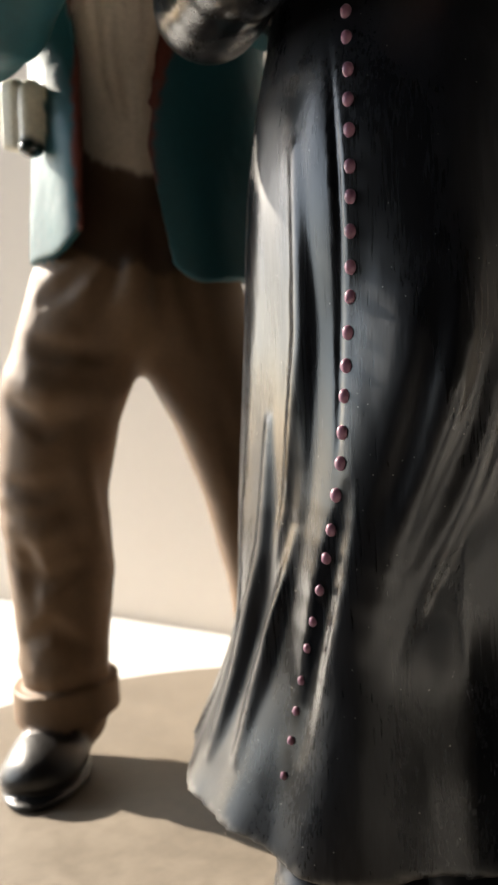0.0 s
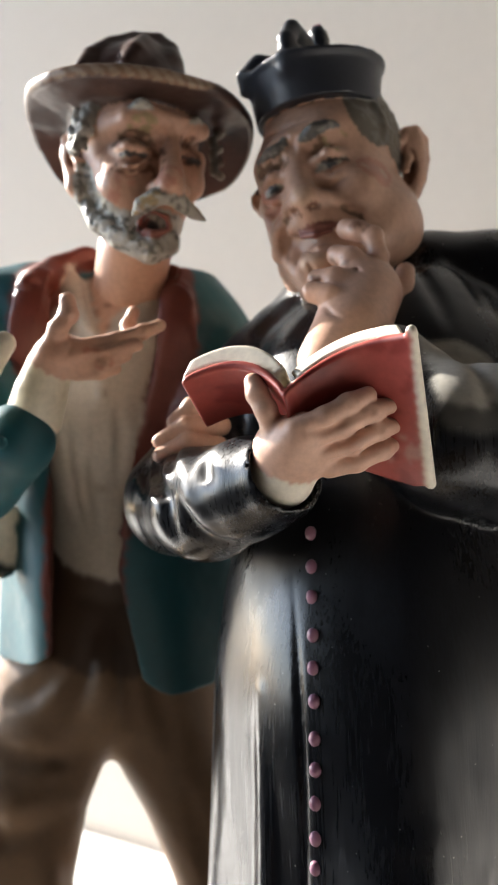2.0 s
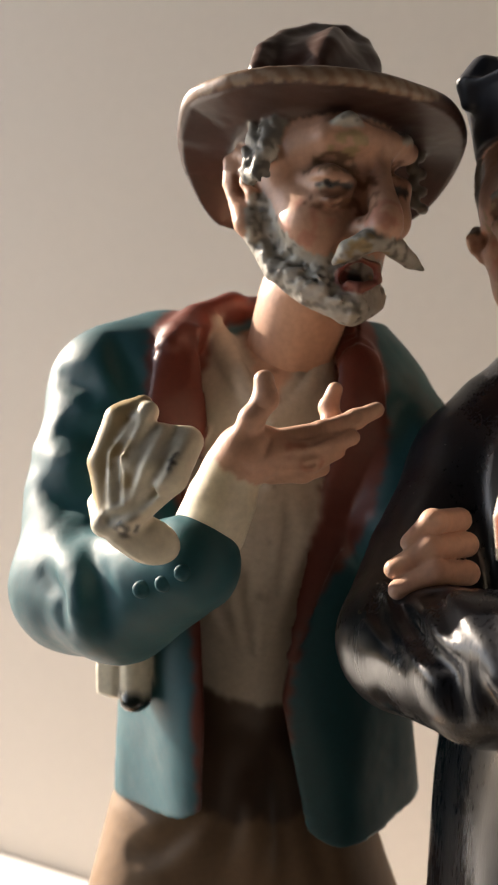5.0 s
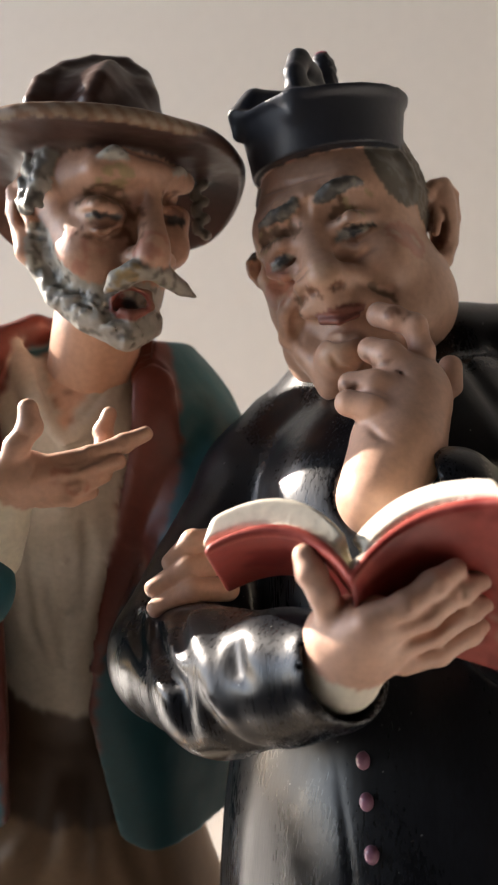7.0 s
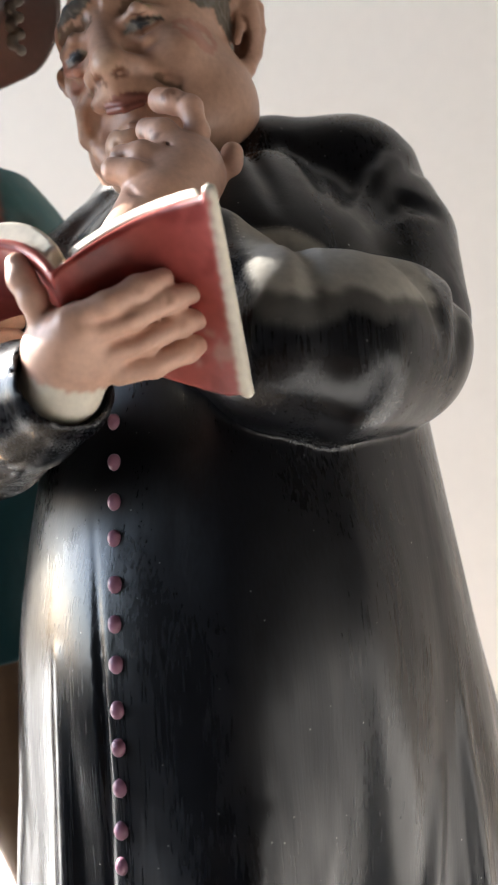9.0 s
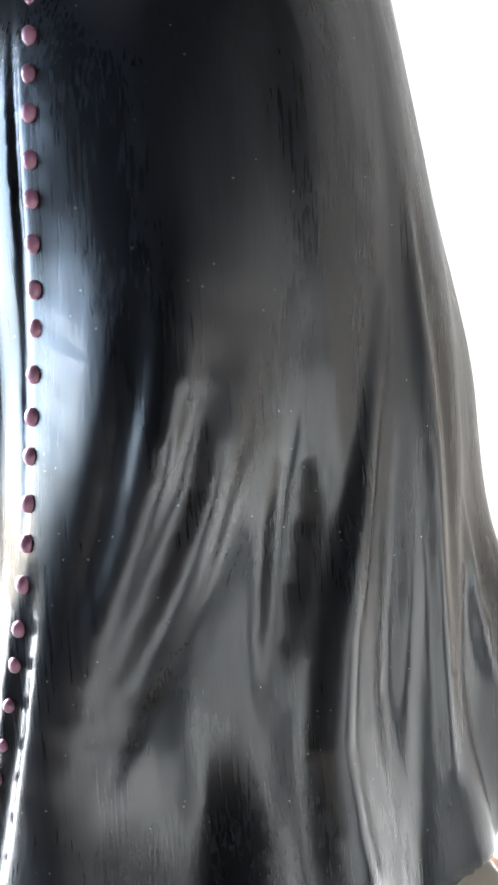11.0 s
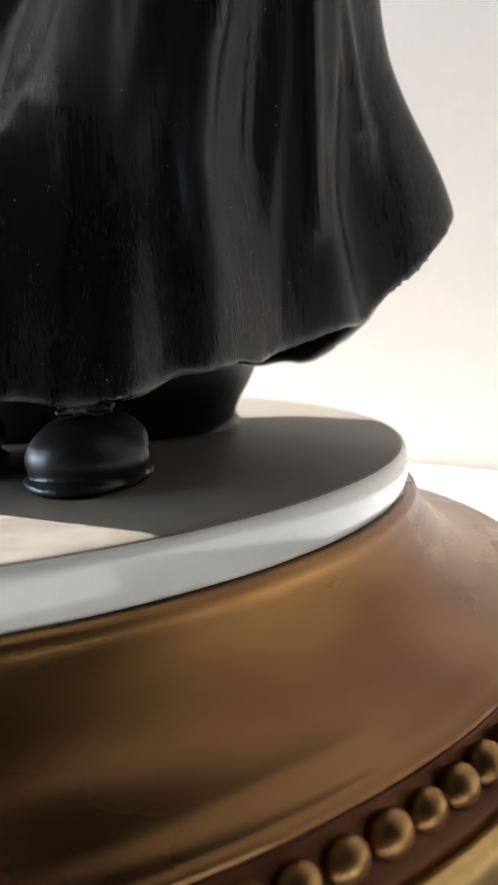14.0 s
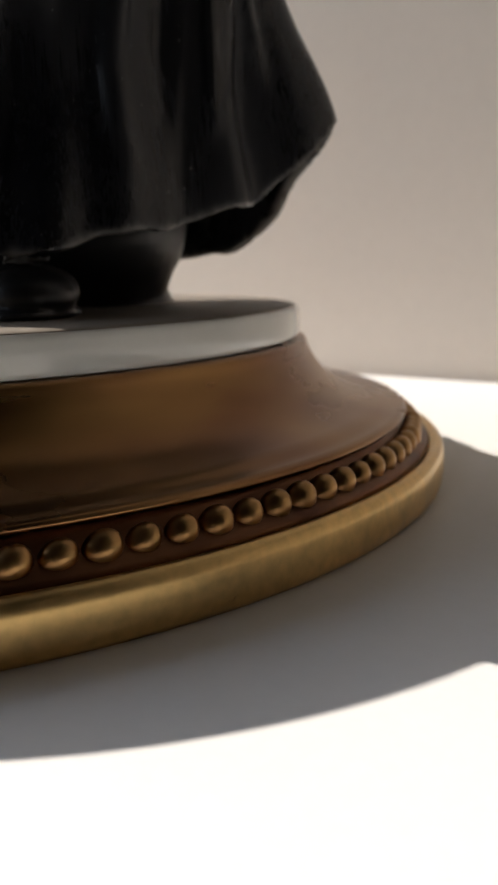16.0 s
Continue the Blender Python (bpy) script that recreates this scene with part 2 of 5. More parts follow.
    def laid(self, points, radii, paint, thin=0.24, proud=0.6, k=0.8):
        """A flat band laid on the front surface along (x, z) points, with half its width at each."""
        n = 5 * len(points)
        s, t = np.linspace(0, 1, n), np.linspace(0, 1, len(points))
        xs, zs, rs = (np.interp(s, t, v) for v in ([p[0] for p in points], [p[1] for p in points], radii))
        ys = [self.front(x, z) for x, z in zip(xs, zs)]
        known = [i for i, y in enumerate(ys) if y is not None]
        ys = np.interp(np.arange(n), known, [ys[i] for i in known])
        for _ in range(3):
            ys[1:-1] = 0.5 * ys[1:-1] + 0.25 * (ys[:-2] + ys[2:])
        self.add(tube(list(zip(xs, ys - proud + 0.25 * rs, zs)), rs, (1, thin), 0.05), paint, k)

    def skin(self):
        """Points, quads and a colour for each point (surface nets)."""
        f = self.field
        inside = f < 0
        n = [s - 1 for s in f.shape]
        corners = [(i, j, k) for i in (0, 1) for j in (0, 1) for k in (0, 1)]
        count = np.zeros(n, np.int8)
        for i, j, k in corners:
            count += inside[i : i + n[0], j : j + n[1], k : k + n[2]]
        cells = np.argwhere((count > 0) & (count < 8))
        number = np.full(n, -1, np.int32)
        number[tuple(cells.T)] = np.arange(len(cells))
        values = np.stack([f[cells[:, 0] + i, cells[:, 1] + j, cells[:, 2] + k] for i, j, k in corners], 1)
        paints = np.stack([self.colour[cells[:, 0] + i, cells[:, 1] + j, cells[:, 2] + k] for i, j, k in corners], 1)
        total, hits = np.zeros((len(cells), 3)), np.zeros(len(cells))
        for a in range(8):
            for b in range(a + 1, 8):
                if sum(p != q for p, q in zip(corners[a], corners[b])) != 1:
                    continue
                va, vb = values[:, a], values[:, b]
                cross = (va < 0) != (vb < 0)
                t = np.where(cross, va / np.where(cross, va - vb, 1), 0)[:, None]
                total += np.where(cross[:, None], np.array(corners[a]) * (1 - t) + np.array(corners[b]) * t, 0)
                hits += cross
        points = self.low + self.step * (cells + total / hits[:, None])
        paint = paints[np.arange(len(cells)), np.abs(values).argmin(1)]
        quads = []
        for axis in range(3):
            u, v = (axis + 1) % 3, (axis + 2) % 3
            here = [slice(None)] * 3
            there = [slice(None)] * 3
            here[axis], there[axis] = slice(0, -1), slice(1, None)
            edge = np.argwhere(inside[tuple(here)] != inside[tuple(there)])
            keep = (edge[:, u] > 0) & (edge[:, v] > 0) & (edge[:, u] < n[u]) & (edge[:, v] < n[v])
            edge = edge[keep]
            ring = []
            for du, dv in ((1, 1), (0, 1), (0, 0), (1, 0)):
                c = edge.copy()
                c[:, u] -= du
                c[:, v] -= dv
                ring.append(number[tuple(c.T)])
            ring = np.stack(ring, 1)
            flip = ~inside[tuple(edge.T)]
            ring[flip] = ring[flip][:, ::-1]
            quads.append(ring)
        return points, np.concatenate(quads), paint


def fired(name, blocks, palette):
    """One mesh from several blocks of clay, painted with a palette of (red, green, blue, dullness)."""
    points, quads, paint, cloth, start = [], [], [], [], 0
    for block in blocks:
        p, q, c = block.skin()
        pairs = np.concatenate([q[:, [0, 1]], q[:, [1, 2]], q[:, [2, 3]], q[:, [3, 0]]])
        near = np.bincount(pairs.ravel(), minlength=len(p))[:, None]
        colours = np.array(palette)[c]

        def evened(values):
            total = np.zeros_like(values)
            for col in range(values.shape[1]):
                total[:, col] = np.bincount(pairs[:, 0], values[pairs[:, 1], col], len(p)) + np.bincount(pairs[:, 1], values[pairs[:, 0], col], len(p))
            return 0.5 * values + 0.5 * total / near

        for _ in range(2 if block.step > 0.5 else 1):
            p = evened(p)
        for _ in range(4 if block.step > 0.5 else 2 if block.step > 0.25 else 8):
            colours = evened(colours)
        points.append(p / 1000), quads.append(q + start), paint.append(colours)
        cloth.append(c[q[:, 0]] == 0)
        start += len(p)
    points, quads, paint = np.concatenate(points), np.concatenate(quads), np.concatenate(paint)
    mesh = bpy.data.meshes.new(name)
    mesh.vertices.add(len(points))
    mesh.vertices.foreach_set("co", points.astype(np.float32).ravel())
    mesh.loops.add(quads.size)
    mesh.loops.foreach_set("vertex_index", quads.astype(np.int32).ravel())
    mesh.polygons.add(len(quads))
    mesh.polygons.foreach_set("loop_start", np.arange(0, quads.size, 4, dtype=np.int32))
    mesh.polygons.foreach_set("use_smooth", np.ones(len(quads), bool))
    mesh.update(calc_edges=True)
    coat = mesh.attributes.new("paint", "FLOAT_COLOR", "POINT")
    coat.data.foreach_set("color", np.c_[paint[:, :3], np.ones(len(paint))].astype(np.float32).ravel())
    dull = mesh.attributes.new("dullness", "FLOAT", "POINT")
    dull.data.foreach_set("value", paint[:, 3].astype(np.float32))
    mesh.materials.append(PAINTED)
    mesh.materials.append(BLACK_CLOTH)
    mesh.polygons.foreach_set("material_index", np.concatenate(cloth).astype(np.int32))
    return new(name, mesh)


# Forms for the clay: each is a distance function with the corners of the box round it, in millimetres.


def ball(c, r, turn=(0, 0, 0)):
    """An ellipsoid with half-lengths r, turned by Euler degrees."""
    r = (r, r, r) if isinstance(r, (int, float)) else r
    m = np.array(Euler([radians(a) for a in turn]).to_matrix().transposed(), np.float32)
    c = np.array(c, float)

    def distance(x, y, z):
        p, q, s = x - c[0], y - c[1], z - c[2]
        a = [m[i, 0] * p + m[i, 1] * q + m[i, 2] * s for i in range(3)]
        k0 = np.sqrt((a[0] / r[0]) ** 2 + (a[1] / r[1]) ** 2 + (a[2] / r[2]) ** 2)
        k1 = np.sqrt((a[0] / r[0] ** 2) ** 2 + (a[1] / r[1] ** 2) ** 2 + (a[2] / r[2] ** 2) ** 2)
        return k0 * (k0 - 1) / np.maximum(k1, 1e-6)

    reach = max(r)
    return distance, c - reach, c + reach


def tube(points, radii, flat=None, soft=0.4):
    """A rounded tube along points, with a radius at each. flat: (axis, factor) squeezes it across one axis."""
    points = np.array(points, float)
    radii = np.array([radii] * len(points) if isinstance(radii, (int, float)) else radii, float)
    squeeze = np.ones(3)
    if flat:
        squeeze[flat[0]] = 1 / flat[1]

    def distance(x, y, z):
        best = None
        for a, b, ra, rb in zip(points, points[1:], radii, radii[1:]):
            ab = b - a
            t = np.clip(((x - a[0]) * ab[0] + (y - a[1]) * ab[1] + (z - a[2]) * ab[2]) / max(ab @ ab, 1e-9), 0, 1)
            d = np.sqrt(
                ((x - a[0] - t * ab[0]) * squeeze[0]) ** 2 + ((y - a[1] - t * ab[1]) * squeeze[1]) ** 2 + ((z - a[2] - t * ab[2]) * squeeze[2]) ** 2
            ) - (ra + t * (rb - ra))
            if best is None:
                best = d
            else:
                h = np.clip(0.5 + 0.5 * (best - d) / soft, 0, 1)
                best = best * (1 - h) + d * h - soft * h * (1 - h)
        return best

    reach = radii.max()
    return distance, points.min(0) - reach, points.max(0) + reach


def slab(c, half, turn=(0, 0, 0), edge=1.0):
    """A box with rounded edges, turned by Euler degrees."""
    m = np.array(Euler([radians(a) for a in turn]).to_matrix().transposed(), np.float32)
    c = np.array(c, float)

    def distance(x, y, z):
        p, q, s = x - c[0], y - c[1], z - c[2]
        d = [np.abs(m[i, 0] * p + m[i, 1] * q + m[i, 2] * s) - (half[i] - edge) for i in range(3)]
        out = np.sqrt(sum(np.maximum(v, 0) ** 2 for v in d))
        return out + np.minimum(np.maximum(np.maximum(d[0], d[1]), d[2]), 0) - edge

    reach = math.sqrt(sum(h * h for h in half))
    return distance, c - reach, c + reach


def leaf(corners, thick, sag=0.0):
    """A rounded sheet over four corners (in order round it), with a thickness and a sag in its middle."""
    a, b, c, d = (np.array(p, float) for p in corners)
    centre = (a + b + c + d) / 4
    u, v = (b + c - a - d) / 4, (c + d - a - b) / 4
    n = np.cross(u, v)
    n /= np.linalg.norm(n)
    inv = np.linalg.inv(np.stack([u, v, n], 1))
    lu, lv = np.linalg.norm(u), np.linalg.norm(v)

    def distance(x, y, z):
        p, q, s = x - centre[0], y - centre[1], z - centre[2]
        w = [inv[i, 0] * p + inv[i, 1] * q + inv[i, 2] * s for i in range(3)]
        high = np.abs(w[2] - sag * (1 - w[0] ** 2)) - thick / 2 + 0.7
        du, dv = (np.abs(w[0]) - 1) * lu + 0.7, (np.abs(w[1]) - 1) * lv + 0.7
        out = np.sqrt(np.maximum(high, 0) ** 2 + np.maximum(du, 0) ** 2 + np.maximum(dv, 0) ** 2)
        return out + np.minimum(np.maximum(np.maximum(du, dv), high), 0) - 0.7

    pts = np.array([a, b, c, d])
    return distance, pts.min(0) - thick - abs(sag), pts.max(0) + thick + abs(sag)


def both(form, other):
    """What lies in two forms at once."""
    return (lambda x, y, z: np.maximum(form[0](x, y, z), other[0](x, y, z))), np.maximum(form[1], other[1]), np.minimum(form[2], other[2])


def swept(angle, heights, rows, angles):
    """Values over (angle, height), smooth in both: rows holds one row of values for each height."""
    deg = np.degrees(angle) % 360
    stops = np.array([a % 360 for a in angles], float)
    order = np.argsort(stops)
    stops = np.r_[stops[order][-1] - 360, stops[order], stops[order][0] + 360]
    result = []
    for row in rows:
        r = np.array(row, float)[order]
        r = np.r_[r[-1], r, r[0]]
        i = np.clip(np.searchsorted(stops, deg) - 1, 0, len(stops) - 2)
        t = (deg - stops[i]) / (stops[i + 1] - stops[i])
        t = t * t * (3 - 2 * t) * 0.6 + t * 0.4
        result.append((r[i] * (1 - t) + r[i + 1] * t).astype(np.float32))
    return result


LATTICE = np.random.default_rng(5).uniform(-1, 1, (32, 32, 32)).astype(np.float32)


def grainy(x, y, z, size, seed=0):
    """Smooth random values from about -1 to 1, with lumps of a size in millimetres."""
    x, y, z = np.broadcast_arrays(x + 0.31 * y, y + 0.27 * z, z + 0.23 * x)
    low, part_way = [], []
    for n, v in enumerate((x, y, z)):
        v = v / size + 7.3 * seed + 100 + 3.7 * n
        i = np.floor(v).astype(np.int32)
        t = v - i
        low.append(i)
        part_way.append(t * t * (3 - 2 * t))
    total = 0
    for a in (0, 1):
        for b in (0, 1):
            for c in (0, 1):
                w = (part_way[0] if a else 1 - part_way[0]) * (part_way[1] if b else 1 - part_way[1]) * (part_way[2] if c else 1 - part_way[2])
                total = total + w * LATTICE[(low[0] + a) & 31, (low[1] + b) & 31, (low[2] + c) & 31]
    return total


def speckled(form, size, share=0.0, seed=0.0):
    """The part of a form that small irregular specks cover; share moves the balance between -1 and 1."""
    return (lambda x, y, z: np.maximum(form[0](x, y, z), (0.5 * share - grainy(x, y, z, size, seed)) * size)), form[1], form[2]


def ramp(v, a, b):
    t = np.clip((v - a) / (b - a), 0, 1)
    return t * t * (3 - 2 * t)


# The room: table against a cream wall, a window to the side, unseen dark surfaces added around


def room_box(name, x0, x1, y0, y1, z0, z1, material, label, category, parent=None, bevel=0.0):
    ob = part(name, box(x0, x1, y0, y1, z0, z1, bevel), material, parent)
    if parent is None:
        ob.matrix_world = ROOM
        tagged(ob, label, category, kind="structure")
    return ob


room_box("wall_north", -1.7, 2.4, WALL_Y, WALL_Y + 0.12, -0.75, 2.0, PLASTER, "plain cream painted wall behind the table", "wall")
# added out of view and kept dark, to blacken what the robe reflects
room_box("wall_east", 2.4, 2.52, -2.42, WALL_Y + 0.12, -0.75, 2.0, DIM, "unseen side wall, added dark to keep reflections black", "wall")
room_box("floor", -1.7, 2.52, -2.42, WALL_Y + 0.12, -0.87, -0.75, WOOD, "unseen floor, added dark to keep reflections black", "floor")
room_box("ceiling", -1.7, 2.52, -2.42, WALL_Y + 0.12, 2.0, 2.1, WOOD, "unseen ceiling, added dark to keep reflections black", "ceiling")


def pierced_wall(name, along_x, at0, at1, a0, a1, hole, label):
    """A wall with one opening, as four butted blocks of one mesh. hole: (from, to, bottom, top)."""
    bm = bmesh.new()
    pieces = ((a0, hole[0], -0.75, 2.0), (hole[1], a1, -0.75, 2.0), (hole[0], hole[1], -0.75, hole[2]), (hole[0], hole[1], hole[3], 2.0))
    for p0, p1, z0, z1 in pieces:
        if p1 - p0 < 0.001:
            continue
        piece = box(p0, p1, at0, at1, z0, z1) if along_x else box(at0, at1, p0, p1, z0, z1)
        mesh = bpy.data.meshes.new("piece")
        piece.to_mesh(mesh)
        piece.free()
        bm.from_mesh(mesh)
        bpy.data.meshes.remove(mesh)
    ob = part(name, bm, DIM)
    ob.matrix_world = ROOM
    return tagged(ob, label, "wall", kind="structure")


pierced_wall("wall_west", False, -1.7, -1.58, -2.42, WALL_Y + 0.12, (-2.2, 0.222, 0.02, 1.5), "unseen wall with a wide window opening, dark to keep reflections black")
room_box("wall_south", -1.58, 2.4, -2.42, -2.3, -0.75, 2.0, DIM, "unseen wall opposite the table, added dark to keep reflections black", "wall")

TABLE_Z = -0.0033
table = new("table")
table.matrix_world = ROOM
tagged(table, "narrow white lacquered shelf table pushed against the wall", "table")
part("tabletop", box(-1.1, 1.5, -0.15, WALL_Y - 0.003, -0.0333, TABLE_Z, 0.004), WHITE_TOP, table)
for x in (-1.03, 1.43):
    for y in (-0.1, WALL_Y - 0.08):
        part("leg", box(x - 0.03, x + 0.03, y - 0.03, y + 0.03, -0.75, -0.0333, 0.004), LACQUER, table)

# The gilt pedestal and the porcelain base on it
base_place = (0.0004, 0.0009, 0)
pedestal = new("pedestal")
tagged(pedestal, "round aged gilt bronze pedestal with a beaded border", "pedestal")
pedestal.location = base_place
part("plinth", turned([(0, -3.3), (134.6, -3.3), (135.5, -2.4), (135.8, -0.5), (135.8, 3.6), (135.4, 5.0), (134.6, 5.8), (133.6, 5.9), (132.8, 5.3), (0, 5.2)]), GILT_BRIGHT, pedestal, "rubbed gold-coloured plinth")
part("bead_channel", turned([(120, 5.3), (132.7, 5.3), (131.8, 6.4), (129.6, 7.4), (127.4, 8.6), (126.2, 10.0), (125.8, 11.2), (120, 11.3)]), GILT_DARK, pedestal, "dark red-brown channel behind the beads")
part(
    "cove",
    turned([(0, 11.0), (125.6, 11.0), (126.9, 11.4), (127.3, 12.1), (126.8, 12.7), (125.2, 12.9), (123.2, 13.2), (122.4, 13.7), (119.5, 14.2), (115.4, 15.2), (111.4, 17.0), (108.4, 19.4), (106.2, 22.2), (104.8, 24.8), (104.1, 26.3), (104.1, 27.1), (103.4, 27.8), (102.6, 28.0), (0, 28.0)]),
    GILT,
    pedestal,
    "brown-gold concave moulding",
)

base = new("porcelain_base")
tagged(base, "round white glazed porcelain base with a matt beige top", "base")
base.location = base_place
part("rim", turned([(0, 28.1), (101.6, 28.1), (102.2, 28.5), (102.4, 29.2), (102.4, 33.9), (102.2, 34.7), (101.6, 35.2), (100.6, 35.4), (0, 35.4)]), PORCELAIN, base, "glossy white porcelain rim")
part("ground", turned([(0, 35.25), (101.5, 35.24), (101.0, 35.42), (100.2, 35.58), (98.6, 35.68), (0, 35.75)]), EARTH, base, "matt beige painted ground")

# Colours of the two figures: red, green, blue, dullness
PALETTE = [
    (0.004, 0.0046, 0.0065, 0.28),  # 0 black cloth
    (0.6, 0.365, 0.265, 0.42),  # 1 hands
    (0.54, 0.33, 0.235, 0.38),  # 2 face of the reader
    (0.27, 0.1, 0.075, 0.38),  # 3 lips
    (0.17, 0.16, 0.14, 0.5),  # 4 grey hair
    (0.28, 0.25, 0.2, 0.25),  # 5 eyes
    (0.03, 0.022, 0.02, 0.4),  # 6 dark lines
    (0.37, 0.068, 0.052, 0.4),  # 7 book cover
    (0.78, 0.72, 0.6, 0.45),  # 8 page edges
    (0.27, 0.125, 0.18, 0.3),  # 9 buttons
    (0.075, 0.042, 0.034, 0.34),  # 10 hat
    (0.007, 0.08, 0.1, 0.56),  # 11 coat
    (0.125, 0.026, 0.016, 0.46),  # 12 lapels
    (0.47, 0.42, 0.355, 0.5),  # 13 shirt
    (0.185, 0.108, 0.055, 0.6),  # 14 trousers
    (0.062, 0.034, 0.019, 0.5),  # 15 waist of the trousers, shade painted in
    (0.012, 0.011, 0.011, 0.38),  # 16 shoes
    (0.2, 0.045, 0.03, 0.35),  # 17 inside of the mouth
    (0.72, 0.66, 0.52, 0.4),  # 18 white cloth
    (0.022, 0.025, 0.034, 0.44),  # 19 cap
    (0.3, 0.015, 0.06, 0.5),  # 20 tuft
    (0.5, 0.24, 0.17, 0.4),  # 21 lips' corner and cheeks
    (0.42, 0.4, 0.35, 0.5),  # 22 beard
    (0.56, 0.33, 0.23, 0.4),  # 23 face of the talker
    (0.24, 0.115, 0.07, 0.42),  # 24 darker skin: folds, lid and lip lines, shade painted in hollows
    (0.26, 0.15, 0.09, 0.4),  # 25 eyelids
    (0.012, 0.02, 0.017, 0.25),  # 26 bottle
    (0.3, 0.22, 0.16, 0.42),  # 27 light tan along the brim edge
    (0.4, 0.3, 0.16, 0.42),  # 28 ochre wash on white
    (0.085, 0.08, 0.075, 0.4),  # 29 dark brows
    (0.56, 0.36, 0.25, 0.4),  # 30 paler skin: painted highlights on nose and chin, fingernails
    (0.21, 0.12, 0.072, 0.42),  # 31 brown wash
    (0.09, 0.085, 0.08, 0.4),  # 32 worn hem edge, and the highlight painted on the cap
    (0.05, 0.055, 0.06, 0.25),  # 33 iris
    (0.45, 0.43, 0.38, 0.9),  # 34 dust
    (0.26, 0.034, 0.028, 0.38),  # 35 dark strokes on the cover
    (0.002, 0.002, 0.003, 0.42),  # 36 matt under-robe
    (0.085, 0.082, 0.075, 0.75),  # 37 thin dust
    (0.13, 0.11, 0.085, 0.55),  # 38 cropped hair
    (0.42, 0.2, 0.17, 0.6),  # 39 chafed red
]


class Head:
    """Places forms in the axes of a head: x to its left hand, -y ahead, z up."""

    def __init__(self, clay, centre, turn, size=1.0):
        self.clay, self.turn, self.size = clay, turn, size
        self.m = Matrix.LocRotScale(centre, Euler([radians(a) for a in turn]), (size, size, size))

    def at(self, x, y, z):
        return tuple(self.m @ Vector((x, y, z)))

    def ball(self, c, r):
        r = (r, r, r) if isinstance(r, (int, float)) else r
        return ball(self.at(*c), tuple(v * self.size for v in r), self.turn)

    def tube(self, points, radii):
        return tube([self.at(*p) for p in points], np.array([radii] * len(points) if isinstance(radii, (int, float)) else radii) * self.size)


def fingers(c, paths, radius, paint, k=0.9):
    for path in paths:
        c.add(tube(path, [radius * 1.1] + [radius] * (len(path) - 2) + [radius * 0.86], None, 0.8), paint, k)
        for knuckle in path[1:-1]:
            c.add(ball(knuckle, 1.03 * radius), paint, 0.4)


# The reader: a man in a long black buttoned robe
ROBE_ANGLES = (-180, -150, -122, -100, -75, -48, -22, 0, 45, 110)
ROBE_HEIGHTS = (46, 60, 78, 104, 135, 165, 200, 224, 241)
ROBE_ROWS = [
    (63, 59, 52, 43.5, 39, 34.5, 43, 64, 48, 46),
    (54, 53, 50, 40, 37, 34, 42, 62, 47, 44),
    (46, 47, 47.5, 35, 34, 33.5, 39, 58.6, 46, 42),
    (43, 44, 45, 38, 34, 34, 39.5, 47, 42, 40),
    (40, 42, 44, 43.5, 37, 35.5, 40, 43.8, 41, 39),
    (37, 40, 43.5, 44, 40, 36.5, 36.5, 37.5, 38, 37),
    (30, 32, 33, 33.5, 33, 32, 31.5, 31.5, 33, 31),
    (26, 26, 25, 25, 27, 28, 29, 30, 29, 27),
    (9, 9, 9, 9, 10, 11, 12, 12, 12, 10),
]
HEM = (57, 51, 48, 47.5, 50.5, 53, 57, 76, 47, 46)


def robe_form(shrink=0.0, hem=True):
    heights = np.array(ROBE_HEIGHTS, float)

    def distance(x, y, z):
        angle = np.arctan2(y + 12, x - 52)
        away = np.sqrt((x - 52) ** 2 + (y + 12) ** 2)
        stack = np.stack(swept(angle[:, :, 0], heights, ROBE_ROWS, ROBE_ANGLES), 2)
        zz = z.ravel()
        i = np.clip(np.searchsorted(heights, zz) - 1, 0, len(heights) - 2)
        t = np.clip((zz - heights[i]) / (heights[i + 1] - heights[i]), 0, 1)
        slopes = np.gradient(stack, heights, axis=2)
        gap = heights[i + 1] - heights[i]
        r = (
            stack[:, :, i] * (2 * t**3 - 3 * t**2 + 1)
            + stack[:, :, i + 1] * (3 * t**2 - 2 * t**3)
            + slopes[:, :, i] * gap * (t**3 - 2 * t**2 + t)
            + slopes[:, :, i + 1] * gap * (t**3 - t**2)
        ).astype(np.float32)
        deg = np.degrees(angle)
        low = np.clip((150 - z) / 100, 0, 1)
        r = r + low * (0.7 * np.sin(deg / 5.2 + z / 60) + 0.5 * np.sin(deg / 3.1 - z / 45))
        d = (away - r + shrink) * 0.94
        if hem:
            edge = swept(angle[:, :, 0], [0], [HEM], ROBE_ANGLES)[0] + 0.7 * np.sin(angle[:, :, 0] * 9) + 0.2 * np.sin(angle[:, :, 0] * 23 + 1)
            beside = swept(angle[:, :, 0] + 0.02, [0], [HEM], ROBE_ANGLES)[0] + 0.7 * np.sin(angle[:, :, 0] * 9 + 0.18) + 0.2 * np.sin(angle[:, :, 0] * 23 + 1.46)
            steep = np.sqrt(1 + (beside - edge) ** 2)
            d = np.maximum(d, ((edge[:, :, None] - z) * 0.9) / steep[:, :, None])
        return np.maximum(d, z - 237.5)

    return distance, np.array((-14.0, -75.0, 40.0)), np.array((119.0, 48.0, 246.0))


reader = Clay((-14, -84, 35), (120, 44, 262), 0.53)
reader.add(robe_form(), 0, 1)
